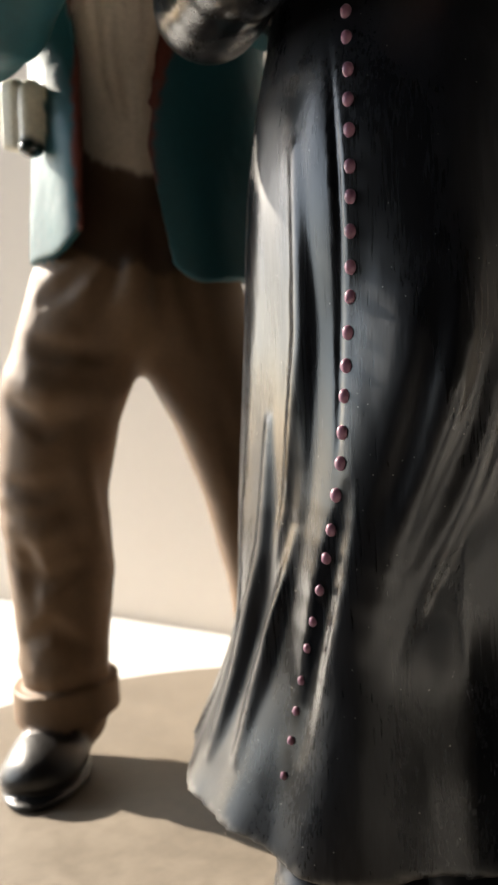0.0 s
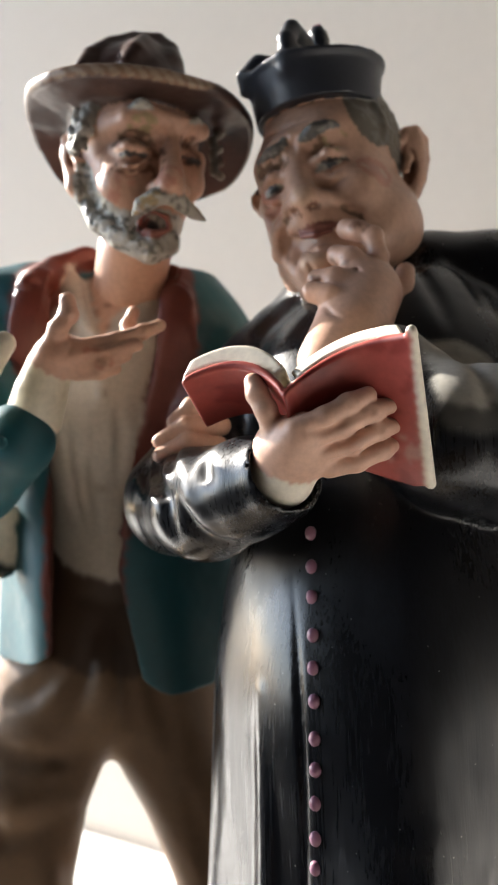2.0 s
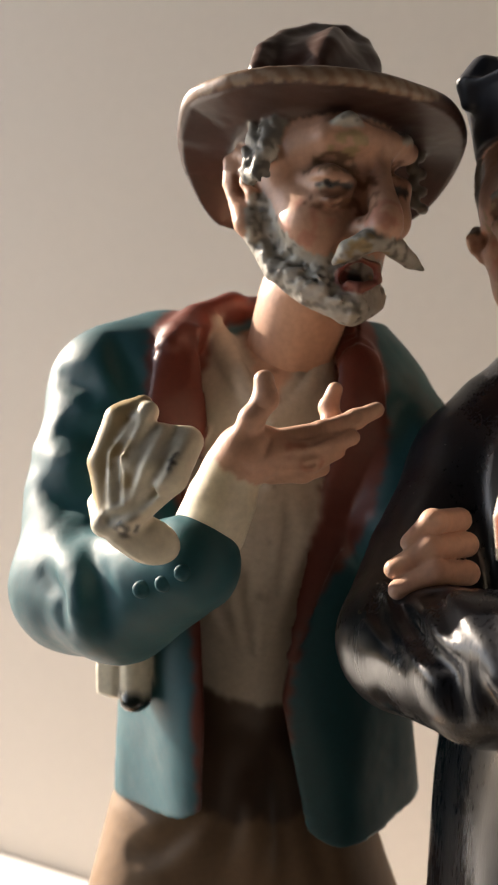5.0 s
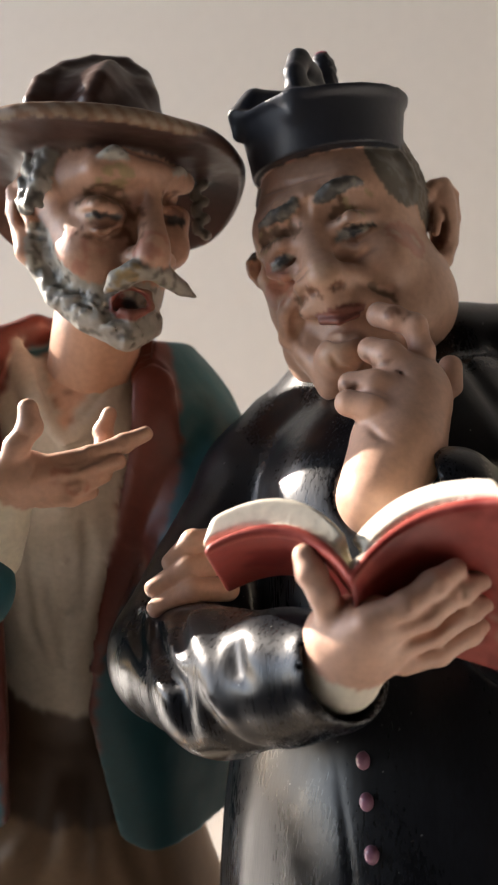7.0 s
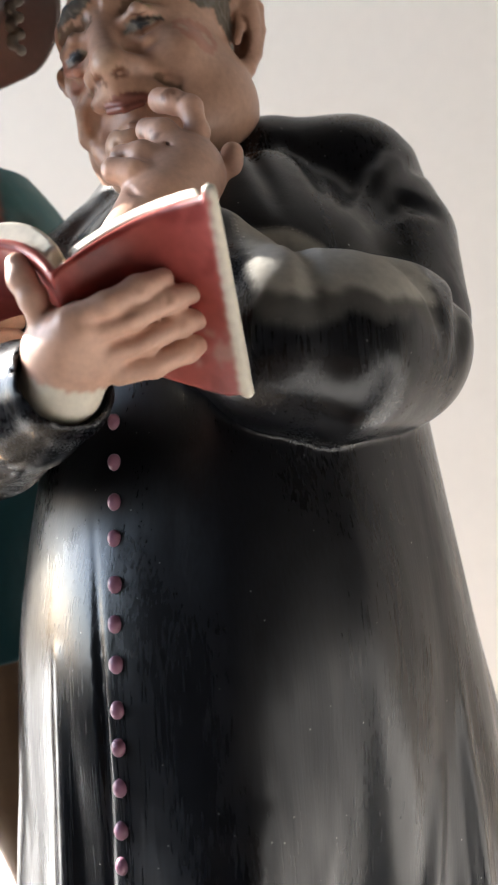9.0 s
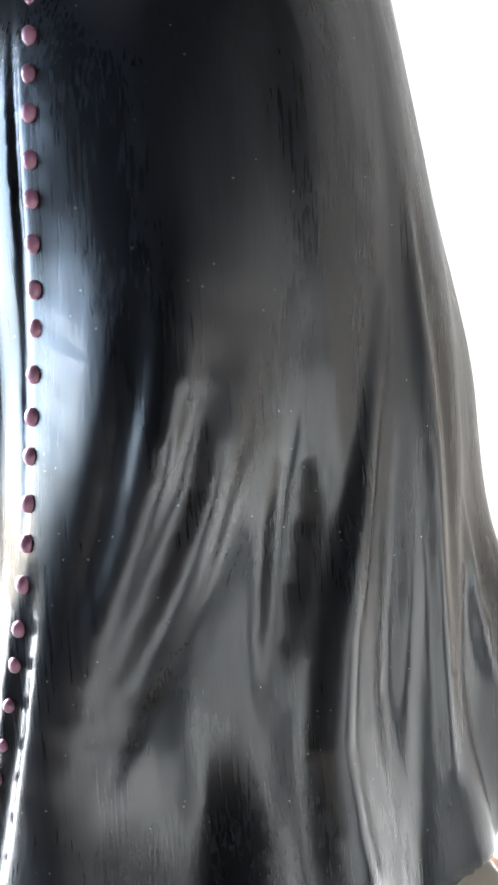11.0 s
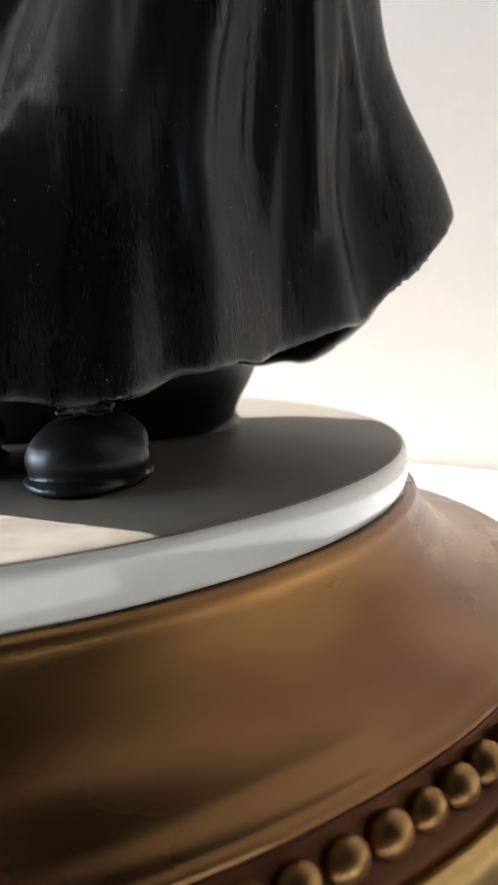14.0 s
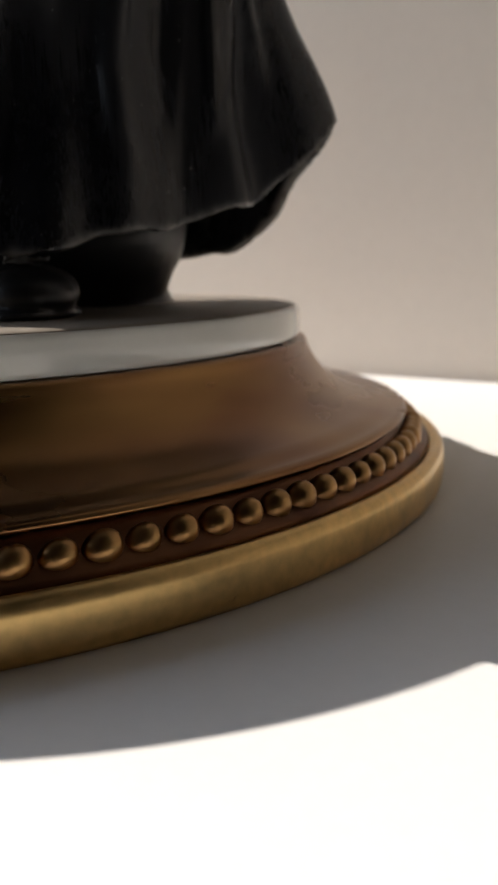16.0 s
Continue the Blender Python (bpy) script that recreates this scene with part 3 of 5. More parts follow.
# long folds of the skirt: ridges and the creases beside them
for ridge, size in (
    (((46.8, 150.4), (45.6, 141.0), (43.2, 128.5), (40.7, 116.6), (35.2, 99.2), (29.1, 86.0)), 1.5),
    (((54.5, 138.1), (51.8, 128.2), (47.4, 117.2), (44.3, 109.1), (38.2, 96.8), (31.8, 80.4)), 1.7),
    (((74.2, 142.9), (71.7, 127.9), (68.5, 111.8), (65.4, 96.5), (63.8, 82.1), (65.0, 70.4), (68.7, 52.2)), 1.9),
    (((88.1, 110.7), (90.5, 95.5), (94.2, 80.0)), 1.2),
    (((23, 165), (22, 134), (19, 106), (13, 80), (7, 62)), 1.6),
    (((16, 120), (14, 98), (8, 76), (2, 60)), 1.6),
):
    reader.line(ridge, 1.25 * size, 2.6, 0, 0.05)
# the broad turn of the skirt beside the buttons
reader.line(((43.5, 156.0), (43.3, 142.0), (41.0, 126.4), (36.5, 110.0), (31.0, 94.0), (26.0, 78.0)), 8.0, 10.0, 0, 0.6)
for crease, size in (
    (((42.1, 145.8), (39.9, 131.6), (35.0, 113.8), (28.1, 97.7)), 1.5),
    (((50.1, 135.5), (46.1, 119.4), (39.8, 105.1), (31.4, 89.0)), 1.6),
    (((61.9, 128.0), (58.5, 104.8), (54.9, 83.3)), 2.6),
    (((78.2, 131.4), (76.0, 109.0), (73.8, 86.3), (74.3, 65.4)), 1.8),
    (((20, 130), (17, 104), (11, 82)), 1.2),
    (((26, 110), (22, 90), (16, 66)), 1.2),
):
    reader.line(crease, 1.2 * size, 2.6, None, 0.45)
# the sharp turned edge of the front panel
reader.line(((78.8, 158.2), (80.5, 139.8), (82.1, 120.3), (82.5, 96.8), (82.7, 72.8), (81.9, 52.9)), 1.1, 2.4, 0, 0.3)
# the front seam beside the buttons
reader.line(((28.4, 188), (28.2, 170), (28, 150), (27, 132), (26, 118), (24.6, 108)), 0.75, 0.5, None, 0.55)
shell = robe_form()
longer = robe_form(0.0, False)
reader.tint(speckled((lambda x, y, z: np.maximum(longer[0](x, y, z) - 0.7, shell[0](x, y, z) * 0 + z - 0.95 - (swept(np.arctan2(y + 12, x - 52)[:, :, 0], [0], [HEM], ROBE_ANGLES)[0] + 0.7 * np.sin(np.arctan2(y + 12, x - 52)[:, :, 0] * 9))[:, :, None]), shell[1], np.array((119.0, 48.0, 82.0))), 3.0, -0.6), 32, [0])
hollow = robe_form(3.4, False)
reader.cut((lambda x, y, z: np.maximum(hollow[0](x, y, z), z - 80), hollow[1], np.array((119.0, 48.0, 80.0))), 0.8)
# under-robe down to the base, and the shoes
reader.add(tube([(47, 14, 32), (47, 13, 40), (49, 7, 58), (50, 0, 84)], [26, 22.4, 27, 33]), 36, 2)
reader.add(tube([(26, 8, 32), (27, 7, 40), (30, 2, 58), (34, -4, 84)], [19, 16, 19, 24]), 36, 4)
for x, y in ((46.5, -44), (21, -31)):
    reader.add(ball((x, y, 40.4), (8.6, 15.2, 5.6), (0, 0, -4)), 16, 1.5)
    reader.add(ball((x + 0.5, y - 8, 39.6), (8.8, 8.0, 4.8)), 16, 2.5)
    reader.add(ball((x, y - 2.4, 36.6), (9.5, 15.8, 2.0), (0, 0, -4)), 16, 0.25)
    reader.cut(tube([(x - 8, y - 9, 44.4), (x, y - 11, 46.4), (x + 8, y - 9, 44.2)], 0.6), 0.8)
    reader.add(tube([(x - 3.6, y - 5, 47.2), (x + 3.8, y - 6.5, 46.8)], 0.8), 16, 0.3)
    reader.add(tube([(x - 3.4, y - 7.5, 46.4), (x + 3.8, y - 4, 47)], 0.8), 16, 0.3)
# shoulders and arms
reader.add(tube([(44, -6, 233), (62, -7, 236), (75, -8, 234)], [11.5, 12.2, 12.4]), 0, 4)
reader.add(tube([(44, -5, 231), (34, -2, 225), (27, -3, 219)], [11.5, 11.5, 10.5]), 0, 5)
reader.add(tube([(75, -9, 234), (78.6, -16, 222), (77, -25, 209), (71, -33, 203)], [13, 12.7, 12.2, 11.5]), 0, 3)
reader.add(tube([(71, -40, 204), (62, -48, 203.6), (55, -49, 205), (45, -43, 211)], [12.4, 12.8, 12.2, 9.4]), 0, 1.2)
reader.add(tube([(27, -3, 220), (16, -12, 206), (9, -22, 197)], [10, 9.6, 9.4]), 0, 4)
reader.add(tube([(9.5, -24, 196), (15, -40, 196.2), (22, -50, 198.8), (26, -55.2, 200.2)], [9.4, 9.3, 7.9, 7.0], None, 1.5), 0, 3)
reader.add(tube([(58, -47, 205), (51, -43.5, 212), (47, -41.4, 218)], [9.6, 8.2, 6.6]), 0, 1.5)
# folds of the sleeves
for crease, size in (
    (((80, 241), (73, 234), (68, 226)), 1.2),
    (((87, 226), (79, 228), (73, 224)), 1.2),
    (((90, 236), (83, 235), (77, 231)), 0.9),
    (((70, 215), (74, 210), (76, 203)), 0.9),
    (((84, 215), (80, 208), (78, 200)), 0.9),
    (((62, 243), (66, 236), (66, 228)), 0.9),
    (((55, 240), (57, 232), (58, 224)), 0.8),
    (((57, 219), (57.5, 213), (57, 206)), 0.5),
    (((5, 203), (9, 198), (9, 191)), 0.7),
    (((11, 199), (13, 193), (18, 190)), 0.5),
):
    reader.line(crease, size, 2.6)
for crease, size in (
    (((3.8, 204.4), (3.8, 201.3), (4.8, 197.6)), 1.0),
    (((6.2, 204.8), (6.5, 201.6), (8.0, 198.5)), 1.3),
    (((10.2, 205.2), (9.5, 203.7), (9.6, 202.1)), 1.0),
    (((15.4, 204.3), (15.3, 201.5), (16.0, 200.1)), 1.0),
):
    reader.line(crease, 0.7 * size, 2.0, None, 0.9)
for ridge, size in ((((85, 239), (77, 232), (71, 224)), 1.4), (((12, 205), (13, 198), (17, 193)), 0.8)):
    reader.line(ridge, size, 3.0, 0, 0.3)
# dust on the far forearm
upper = (lambda x, y, z: np.maximum(y + 40 + 0 * x, 209.0 + 0.08 * (60 - x) - z + 1.2 * grainy(x, y, z, 4.0)), np.array((51.0, -70.0, 205.0)), np.array((74.0, -38.0, 224.0)))
lower = (lambda x, y, z: np.maximum(y + 40 + 0 * x, 206.0 - z + 1.5 * grainy(x, y, z, 5.0, 2)), upper[1], upper[2])
reader.tint(lower, 37, [0])
reader.tint(upper, 34, [0, 37])
# the surface is uneven by hand, and the hem is worn grey
reader.swell((lambda x, y, z: z * 0 - 9 + 0 * x + 0 * y, np.array((-14.0, -84.0, 36.0)), np.array((120.0, 44.0, 250.0))), lambda x, y, z: (0.03 + 0.13 * ramp(z, 192, 178)) * grainy(x, y, z / 3, 6.0) + 0.04 * grainy(x, y, z / 4, 1.8, 2))
# open cuffs, the near one with its white lining
reader.cut(tube([(26, -55.4, 200.3), (31.5, -64.6, 204)], [5.4, 7.2]), 0.5)
reader.cut(tube([(43, -42, 214), (37, -39, 221)], [6.5, 8]), 0.6)

# buttons down the front, each a small painted bead of the same body
row = Clay((8, -66, 54), (38, -36, 198), 0.34)
for n in range(-5, 22):
    z = 170.2 - 5.13 * n + 0.3 * math.sin(2.3 * n)
    x = float(np.interp(z, (56, 62.4, 69.8, 83.4, 100, 114, 140, 170, 196), (12.6, 14.5, 16.5, 19.6, 23.6, 26.2, 29.2, 30.5, 32.2)))
    y = reader.front(x, z)
    size = float(np.interp(z, (60, 90, 110), (0.62, 0.75, 1.0)))
    row.add(ball((x, y - 0.1, z), (size, 0.95 * size, 1.26 * size)), 9, 0.2)

# head of the reader, in finer clay
mind = Clay((20, -44, 226), (64, 14, 293), 0.27)
mind.add(tube([(46, -5, 228), (45, -7, 246)], [12.5, 12]), 2, 3)
h = Head(mind, (42.6, -11.5, 258.6), (13, -13, -33), 0.93)
mind.add(h.ball((0, 2.6, 4.6), (14.2, 14.4, 17)), 2, 2)
mind.add(h.ball((0, -3.5, -7), (12.6, 11.4, 13.5)), 2, 4)
for lump, size in (((34.5, -10.0, 248.6), 5.2), ((32.6, -11.0, 254.6), 5.0), ((36.7, -12.0, 241.4), 5.8), ((32.3, -12.0, 261.0), 5.0)):
    mind.add(ball(lump, size), 2, 3)
mind.add(h.ball((0.5, -7, -15), (10.5, 9.5, 9)), 2, 4)
mind.add(h.ball((8.6, 0, -13), (6.8, 9.4, 9)), 2, 4)
mind.add(h.ball((-8, -2, -14), (6.2, 8, 7.5)), 2, 4)
mind.add(tube([(29.5, -15.0, 259.9), (31.5, -19.0, 261.9), (34.7, -21.0, 263.1), (39.5, -22.0, 264.6), (45.5, -19.6, 265.9)], [2.2, 2.4, 2.4, 2.6, 2.2]), 2, 3)
# sockets, cheeks and the heavy lids
for s, eye in ((-1, (31.0, -17.6, 255.2)), (1, (41.3, -22.2, 258.1))):
    x, y, z = eye
    mind.cut(ball((x, y - 6.4, z + 0.6), (4.4, 3.4, 2.9), (0, -14, -25)), 2.2)
    mind.add(ball((x, y, z), (3.3, 3.0, 2.5), (0, -14, -25)), 2, 1.0)
    mind.add(h.ball((s * 7.6, -9.6, -5.8), (4.6, 4.4, 4.4)), 2, 3)
mind.add(tube([(28.3, -16.0, 256.3), (30.3, -20.5, 256.7), (32.8, -21.5, 256.3)], [0.9, 1.3, 0.8]), 2, 1.1)
mind.add(tube([(38.0, -23.4, 258.4), (40.2, -25.2, 259.2), (44.5, -22.4, 259.7)], [0.8, 1.3, 0.9]), 2, 1.1)
mind.add(tube([(28.7, -17.6, 253.0), (30.5, -20.6, 252.1), (32.5, -21.6, 253.4)], [0.7, 1.0, 0.6]), 2, 1.2)
mind.add(tube([(38.7, -23.8, 255.9), (41.1, -24.6, 255.1), (44.6, -22.0, 257.4)], [0.7, 1.0, 0.6]), 2, 1.2)
# nose, between hollows at the inner corners of the eyes
mind.cut(ball((31.4, -26.4, 256.2), (1.5, 3.4, 2.6)), 1.6)
mind.cut(ball((35.8, -29.0, 257.3), (1.6, 3.4, 2.6)), 1.6)
mind.add(tube([(34.6, -20.5, 260.3), (34.6, -22.5, 256.5), (34.9, -25.0, 252.4)], [2.0, 2.1, 2.5]), 2, 2.4)
mind.add(ball((35.4, -26.0, 250.5), (3.0, 2.7, 2.5), (0, -12, -28)), 2, 1.6)
mind.add(ball((33.0, -22.6, 250.2), (1.9, 2.2, 1.9)), 2, 1.4)
mind.add(ball((38.9, -25.0, 250.7), (2.0, 2.2, 1.9)), 2, 1.4)
# nostrils, with their shade painted in
for nostril in ((33.6, -25.6, 248.3), (36.8, -27.0, 248.7)):
    mind.cut(ball(nostril, (1.0, 1.2, 0.7)), 0.5, 24)
# upper lip, lips, chin and jowls
mind.add(tube([(33.4, -21.4, 246.6), (36.4, -25.0, 247.4), (41.1, -24.4, 247.4)], [1.6, 2.0, 1.6]), 2, 1.8)
mind.add(tube([(34.6, -23.6, 245.2), (36.3, -25.8, 245.6), (38.1, -26.2, 245.4), (40.8, -25.8, 245.7)], [0.5, 0.75, 0.75, 0.5]), 3, 0.6)
mind.add(tube([(34.8, -24.2, 244.3), (37.0, -26.0, 244.2), (39.8, -26.0, 244.8)], [0.6, 0.8, 0.6]), 3, 0.6)
mind.add(ball((37.5, -23.6, 239.2), (4.0, 3.2, 3.2), (0, -10, -25)), 2, 2)
mind.add(tube([(33.6, -17.4, 240.4), (36.8, -19.6, 235.1), (42.3, -19.0, 233.9)], [2.0, 2.6, 2.6]), 2, 2.5)
mind.add(tube([(41.3, -24.6, 250.4), (45.5, -22.6, 249.9), (47.8, -20.6, 246.6)], [1.1, 1.6, 1.7]), 2, 1.8)
mind.add(tube([(32.2, -19.2, 249.5), (30.8, -17.4, 246.7), (31.0, -15.6, 243.0)], [1.0, 1.5, 1.6]), 2, 1.8)
for crease, size in (
    (((39.4, 249.7), (42.6, 249.0), (45.5, 247.9), (46.4, 245.9)), 0.75),
    (((32.5, 249.4), (31.9, 247.0), (31.7, 244.1), (32.8, 241.3)), 0.7),
    (((34.9, 242.2), (36.9, 241.4), (40.0, 242.0)), 0.8),
    (((35.2, 239.2), (36.4, 237.0), (38.9, 236.6)), 0.5),
    (((32.8, 263.9), (33.1, 262.0), (33.1, 259.9)), 0.6),
    (((34.4, 263.6), (34.0, 261.9), (34.2, 259.8)), 0.6),
    (((28.2, 254.3), (29.8, 255.3), (32.3, 255.2)), 0.4),
    (((37.5, 257.2), (39.8, 258.1), (44.3, 258.7)), 0.4),
    (((28.5, 253.3), (30.4, 252.7), (32.3, 254.0)), 0.35),
    (((38.1, 256.1), (40.5, 255.6), (44.0, 257.7)), 0.35),
    (((28.7, 251.7), (30.8, 250.3), (32.9, 251.9)), 0.4),
    (((38.5, 254.4), (40.6, 253.5), (44.1, 255.1)), 0.4),
    (((28.8, 266.6), (32.6, 266.5), (37.4, 266.6)), 0.35),
    (((34.4, 245.2), (36.8, 244.7), (40.9, 245.5), (43.0, 245.9)), 0.35),
):
    mind.line(crease, 1.1 * size, 0.6, None, 1.05)
# brows: rough tufts of hair
for brow, size in (
    (((27.3, 260.8), (29.1, 261.0), (31.1, 261.5), (32.3, 262.6), (32.6, 263.7)), 0.95),
    (((34.5, 262.5), (36.5, 262.9), (38.2, 264.1), (40.9, 265.0), (43.4, 264.8)), 1.05),
    (((35.3, 263.3), (37.5, 264.3), (39.9, 265.4)), 0.7),
    (((28.2, 261.5), (30.1, 261.6), (31.6, 262.4)), 0.7),
):
    mind.line(brow, size, 0.5, 29, 0.1)
for c, reach in (((29.9, -20.0, 261.7), 4.6), ((39.3, -24.0, 264.1), 5.2)):
    tufts = ball(c, (reach, 5, 3.4))
    mind.tint(speckled(tufts, 0.8, 0.25), 4, [29])
    mind.swell((lambda x, y, z: tufts[0](x, y, z), tufts[1], tufts[2]), lambda x, y, z: 0.22 * grainy(x + z, y, z - x, 0.8))
# painted eyes: pale ball, dark iris, lined lids
for spots, paint, size in (
    (((28.8, -20.0, 253.6), (30.6, -20.0, 254.3), (32.4, -20.0, 255.2)), 5, 0.75),
    (((38.4, -25.0, 256.8), (40.6, -25.0, 257.2), (43.1, -25.0, 258.0)), 5, 0.85),
    (((30.2, -20.0, 254.3), (30.7, -20.0, 254.4)), 33, 0.75),
    (((40.5, -25.0, 257.2), (41.0, -25.0, 257.3)), 33, 0.8),
    (((28.0, -20.0, 253.6), (29.9, -20.0, 255.1), (32.8, -20.0, 255.6)), 6, 0.3),
    (((37.5, -25.0, 256.8), (40.0, -25.0, 258.1), (43.9, -25.0, 258.3)), 6, 0.32),
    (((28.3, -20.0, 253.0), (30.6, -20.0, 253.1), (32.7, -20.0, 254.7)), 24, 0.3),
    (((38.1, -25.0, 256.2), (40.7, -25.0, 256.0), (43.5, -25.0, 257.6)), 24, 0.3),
):
    mind.tint(tube(list(spots), [size] * len(spots), (1, 8), 0.1), paint, [2, 5, 33, 21, 24])
# washes of paint: blush, ochre over the lids, brown in the folds
mind.tint(speckled(ball((47.3, -20.0, 255.1), (5.5, 6, 4.4)), 2.2, -0.5), 21, [2])
mind.tint(speckled(ball((29.8, -16.0, 251.5), (3.0, 6, 4.0)), 2.0, -0.4), 21, [2])
mind.tint(speckled(ball((41.9, -24.0, 261.8), (3.2, 5, 2.2)), 1.3, -0.1), 28, [2])
mind.tint(speckled(ball((38.8, -24.0, 261.1), (2.6, 5, 2.4)), 1.0, 0.1), 31, [2, 28])
mind.tint(speckled(ball((30.6, -19.0, 258.8), (4.2, 5, 2.4)), 1.1, -0.1), 31, [2])
mind.tint(speckled(ball((28.5, -16.0, 258.1), (1.8, 5, 2.4)), 1.0, -0.1), 28, [2])
for path, size, paint in (
    (((40.3, -24.0, 249.4), (43.0, -24.0, 248.6), (45.5, -24.0, 247.1)), 0.95, 31),
    (((32.7, -21.0, 249.2), (31.7, -21.0, 246.1), (31.7, -21.0, 241.8)), 0.6, 31),
    (((33.1, -21.0, 241.7), (33.3, -21.0, 240.8)), 0.5, 31),
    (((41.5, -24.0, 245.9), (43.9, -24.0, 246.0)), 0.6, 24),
    # the nose's shadow, painted below the nostrils
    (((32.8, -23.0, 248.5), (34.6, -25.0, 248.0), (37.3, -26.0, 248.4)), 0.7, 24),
    # highlight painted on the bridge of the nose
    (((33.9, -24.0, 259.4), (34.4, -24.0, 263.0)), 0.5, 30),
):
    mind.tint(speckled(tube(list(path), [size] * len(path), (1, 8), 0.1), 0.9, -0.7), paint, [2, 21, 30])
# highlights painted on the tip of the nose and the chin
mind.tint(ball((34.9, -27.0, 250.7), (2.4, 3, 1.9)), 30, [2])
mind.tint(ball((36.6, -26.0, 238.9), (3.0, 4, 2.0)), 30, [2])
# ears: a rolled rim round a hollow, with its inner ridge
for rim, hollow_at, inner, size in (
    (((56.2, -14.0, 264.8), (57.6, -13.4, 266.8), (59.6, -12.6, 267.2), (61.1, -12.0, 265.5), (61.2, -12.0, 261.7), (60.2, -12.6, 257.5), (58.3, -13.6, 254.6), (56.2, -15.0, 253.3)), (57.3, -15.6, 259.5), ((57.5, -14.0, 263.8), (57.6, -14.4, 261.3), (56.8, -15.0, 258.8)), 1.25),
    (((29.1, -8.0, 257.1), (28.0, -7.0, 257.9), (27.1, -7.0, 256.8), (27.6, -8.0, 254.9), (28.5, -9.0, 253.3)), (27.9, -10.0, 255.6), ((28.0, -9.0, 256.2), (28.1, -9.0, 255.0)), 0.85),
):
    middle = tuple(np.mean(rim, axis=0))
    mind.add(ball(middle, (2.1 * size, 1.8, 5.4 * size if size > 1 else 2.0), (0, 4, 10)), 2, 0.8)
    # the near ear's hollow is painted darker for its shade
    mind.cut(ball(hollow_at, (1.2 * size, 2.6, 2.8 * size if size > 1 else 1.2)), 0.8, 24 if size > 1 else None)
    mind.add(tube(list(rim), [0.9 * size] * (len(rim) - 2) + [1.2 * size, 1.35 * size]), 2, 0.5)
    mind.add(tube(list(inner), 0.55 * size), 2, 0.6)
# cropped grey hair round the back and temples
mind.tint(h.ball((14, -2.5, 10), (5, 6.4, 9)), 38, [2])
mind.tint(h.ball((-14, -1.5, 8), (5, 6, 8)), 38, [2])
nap = h.ball((0, 4.5, 6), (15.4, 16.0, 17.0))
hairline = (lambda x, y, z: nap[0](x, y, z) + 0.3 * grainy(x, y, z, 0.9), nap[1], nap[2])
mind.add(both(hairline, h.ball((0, 12.6, 5), (22, 17, 19))), 38, 0.6)
mind.tint(speckled(nap, 1.2, 0.1), 4, [38])

CAP_SPIN = (-172, -125)


def cap_form(x, y, z):
    """A stiff cap that widens upwards and draws out to a corner below each of its blades."""
    p, q = x - 40.7, (y + 10.3) / 1.14
    up = z - 0.05 * p - 0.05 * (y + 9)
    grown = np.clip((up - 269) / 12.5, 0, 1)
    spin = np.degrees(np.arctan2(q, p))
    corner = sum(np.exp(-(((spin - a + 180) % 360 - 180) / 24.0) ** 2) for a in CAP_SPIN)
    r = 12.3 + 1.2 * grown**1.8 + 1.5 * corner * grown + 0.5 * ramp(up, 278.4, 279.6) * (1 - 0.7 * corner)
    lower = 271.0 + 0.7 * np.cos(np.radians(spin + 70))
    return np.maximum(np.maximum(np.sqrt(p**2 + q**2) - r, up - 280.2), lower - up)


mind.add((cap_form, np.array((20.0, -30.0, 262.0)), np.array((62.0, 14.0, 285.0))), 19, 0.3)
mind.cut(ball((40.7, -9.5, 283.6), (12.0, 13.0, 3.2)), 1.2)
# three blades from the middle of the crown, and the tuft between them
for spin, reach, top, thick in ((-125, 13.2, 286.9, 1.8), (-172, 15.4, 284.0, 2.0), (100, 12.0, 284.6, 1.8)):
    a = radians(spin)
    out = lambda d: (41.2 + d * math.cos(a), -10.3 + 1.14 * d * math.sin(a))
    mind.add(tube([(*out(2.5), 281.5), (*out(0.45 * reach), top - 2.4), (*out(0.8 * reach), top - thick), (*out(0.97 * reach), top - 4.6), (*out(reach), 276.5)], [thick, thick, thick, 0.9 * thick, 0.5 * thick]), 19, 2.2)
    mind.add(tube([(*out(0.5 * reach), 281), (*out(0.85 * reach), 280.5)], [thick, thick]), 19, 1.5)
ball_of_yarn = ball((41.6, -8.5, 286.6), (2.4, 2.4, 4.9))
mind.add((lambda x, y, z: ball_of_yarn[0](x, y, z) + 0.3 * grainy(x, y, z, 0.8), ball_of_yarn[1], ball_of_yarn[2]), 19, 0.4)
mind.tint(ball((41.4, -8.5, 292.1), (2.6, 4, 1.2)), 20, [19])
# highlight down the cap's front corner, painted as silver-grey specks
mind.tint(speckled(tube([(30.9, -26.0, 279.2), (29.2, -26.0, 274.7), (27.4, -22.0, 272.0)], [0.7, 0.8, 0.5], (1, 5)), 0.9, 0.0), 32, [19])
# hands and book of the reader
wise = Clay((8, -80, 190), (68, 16, 252), 0.33)
# sunlit patch on the shoulder, added as a white band by the neck
wise.add(tube([(31, -7, 231.5), (33, -2, 234), (38, 4, 236)], 2.0), 8, 0.8)
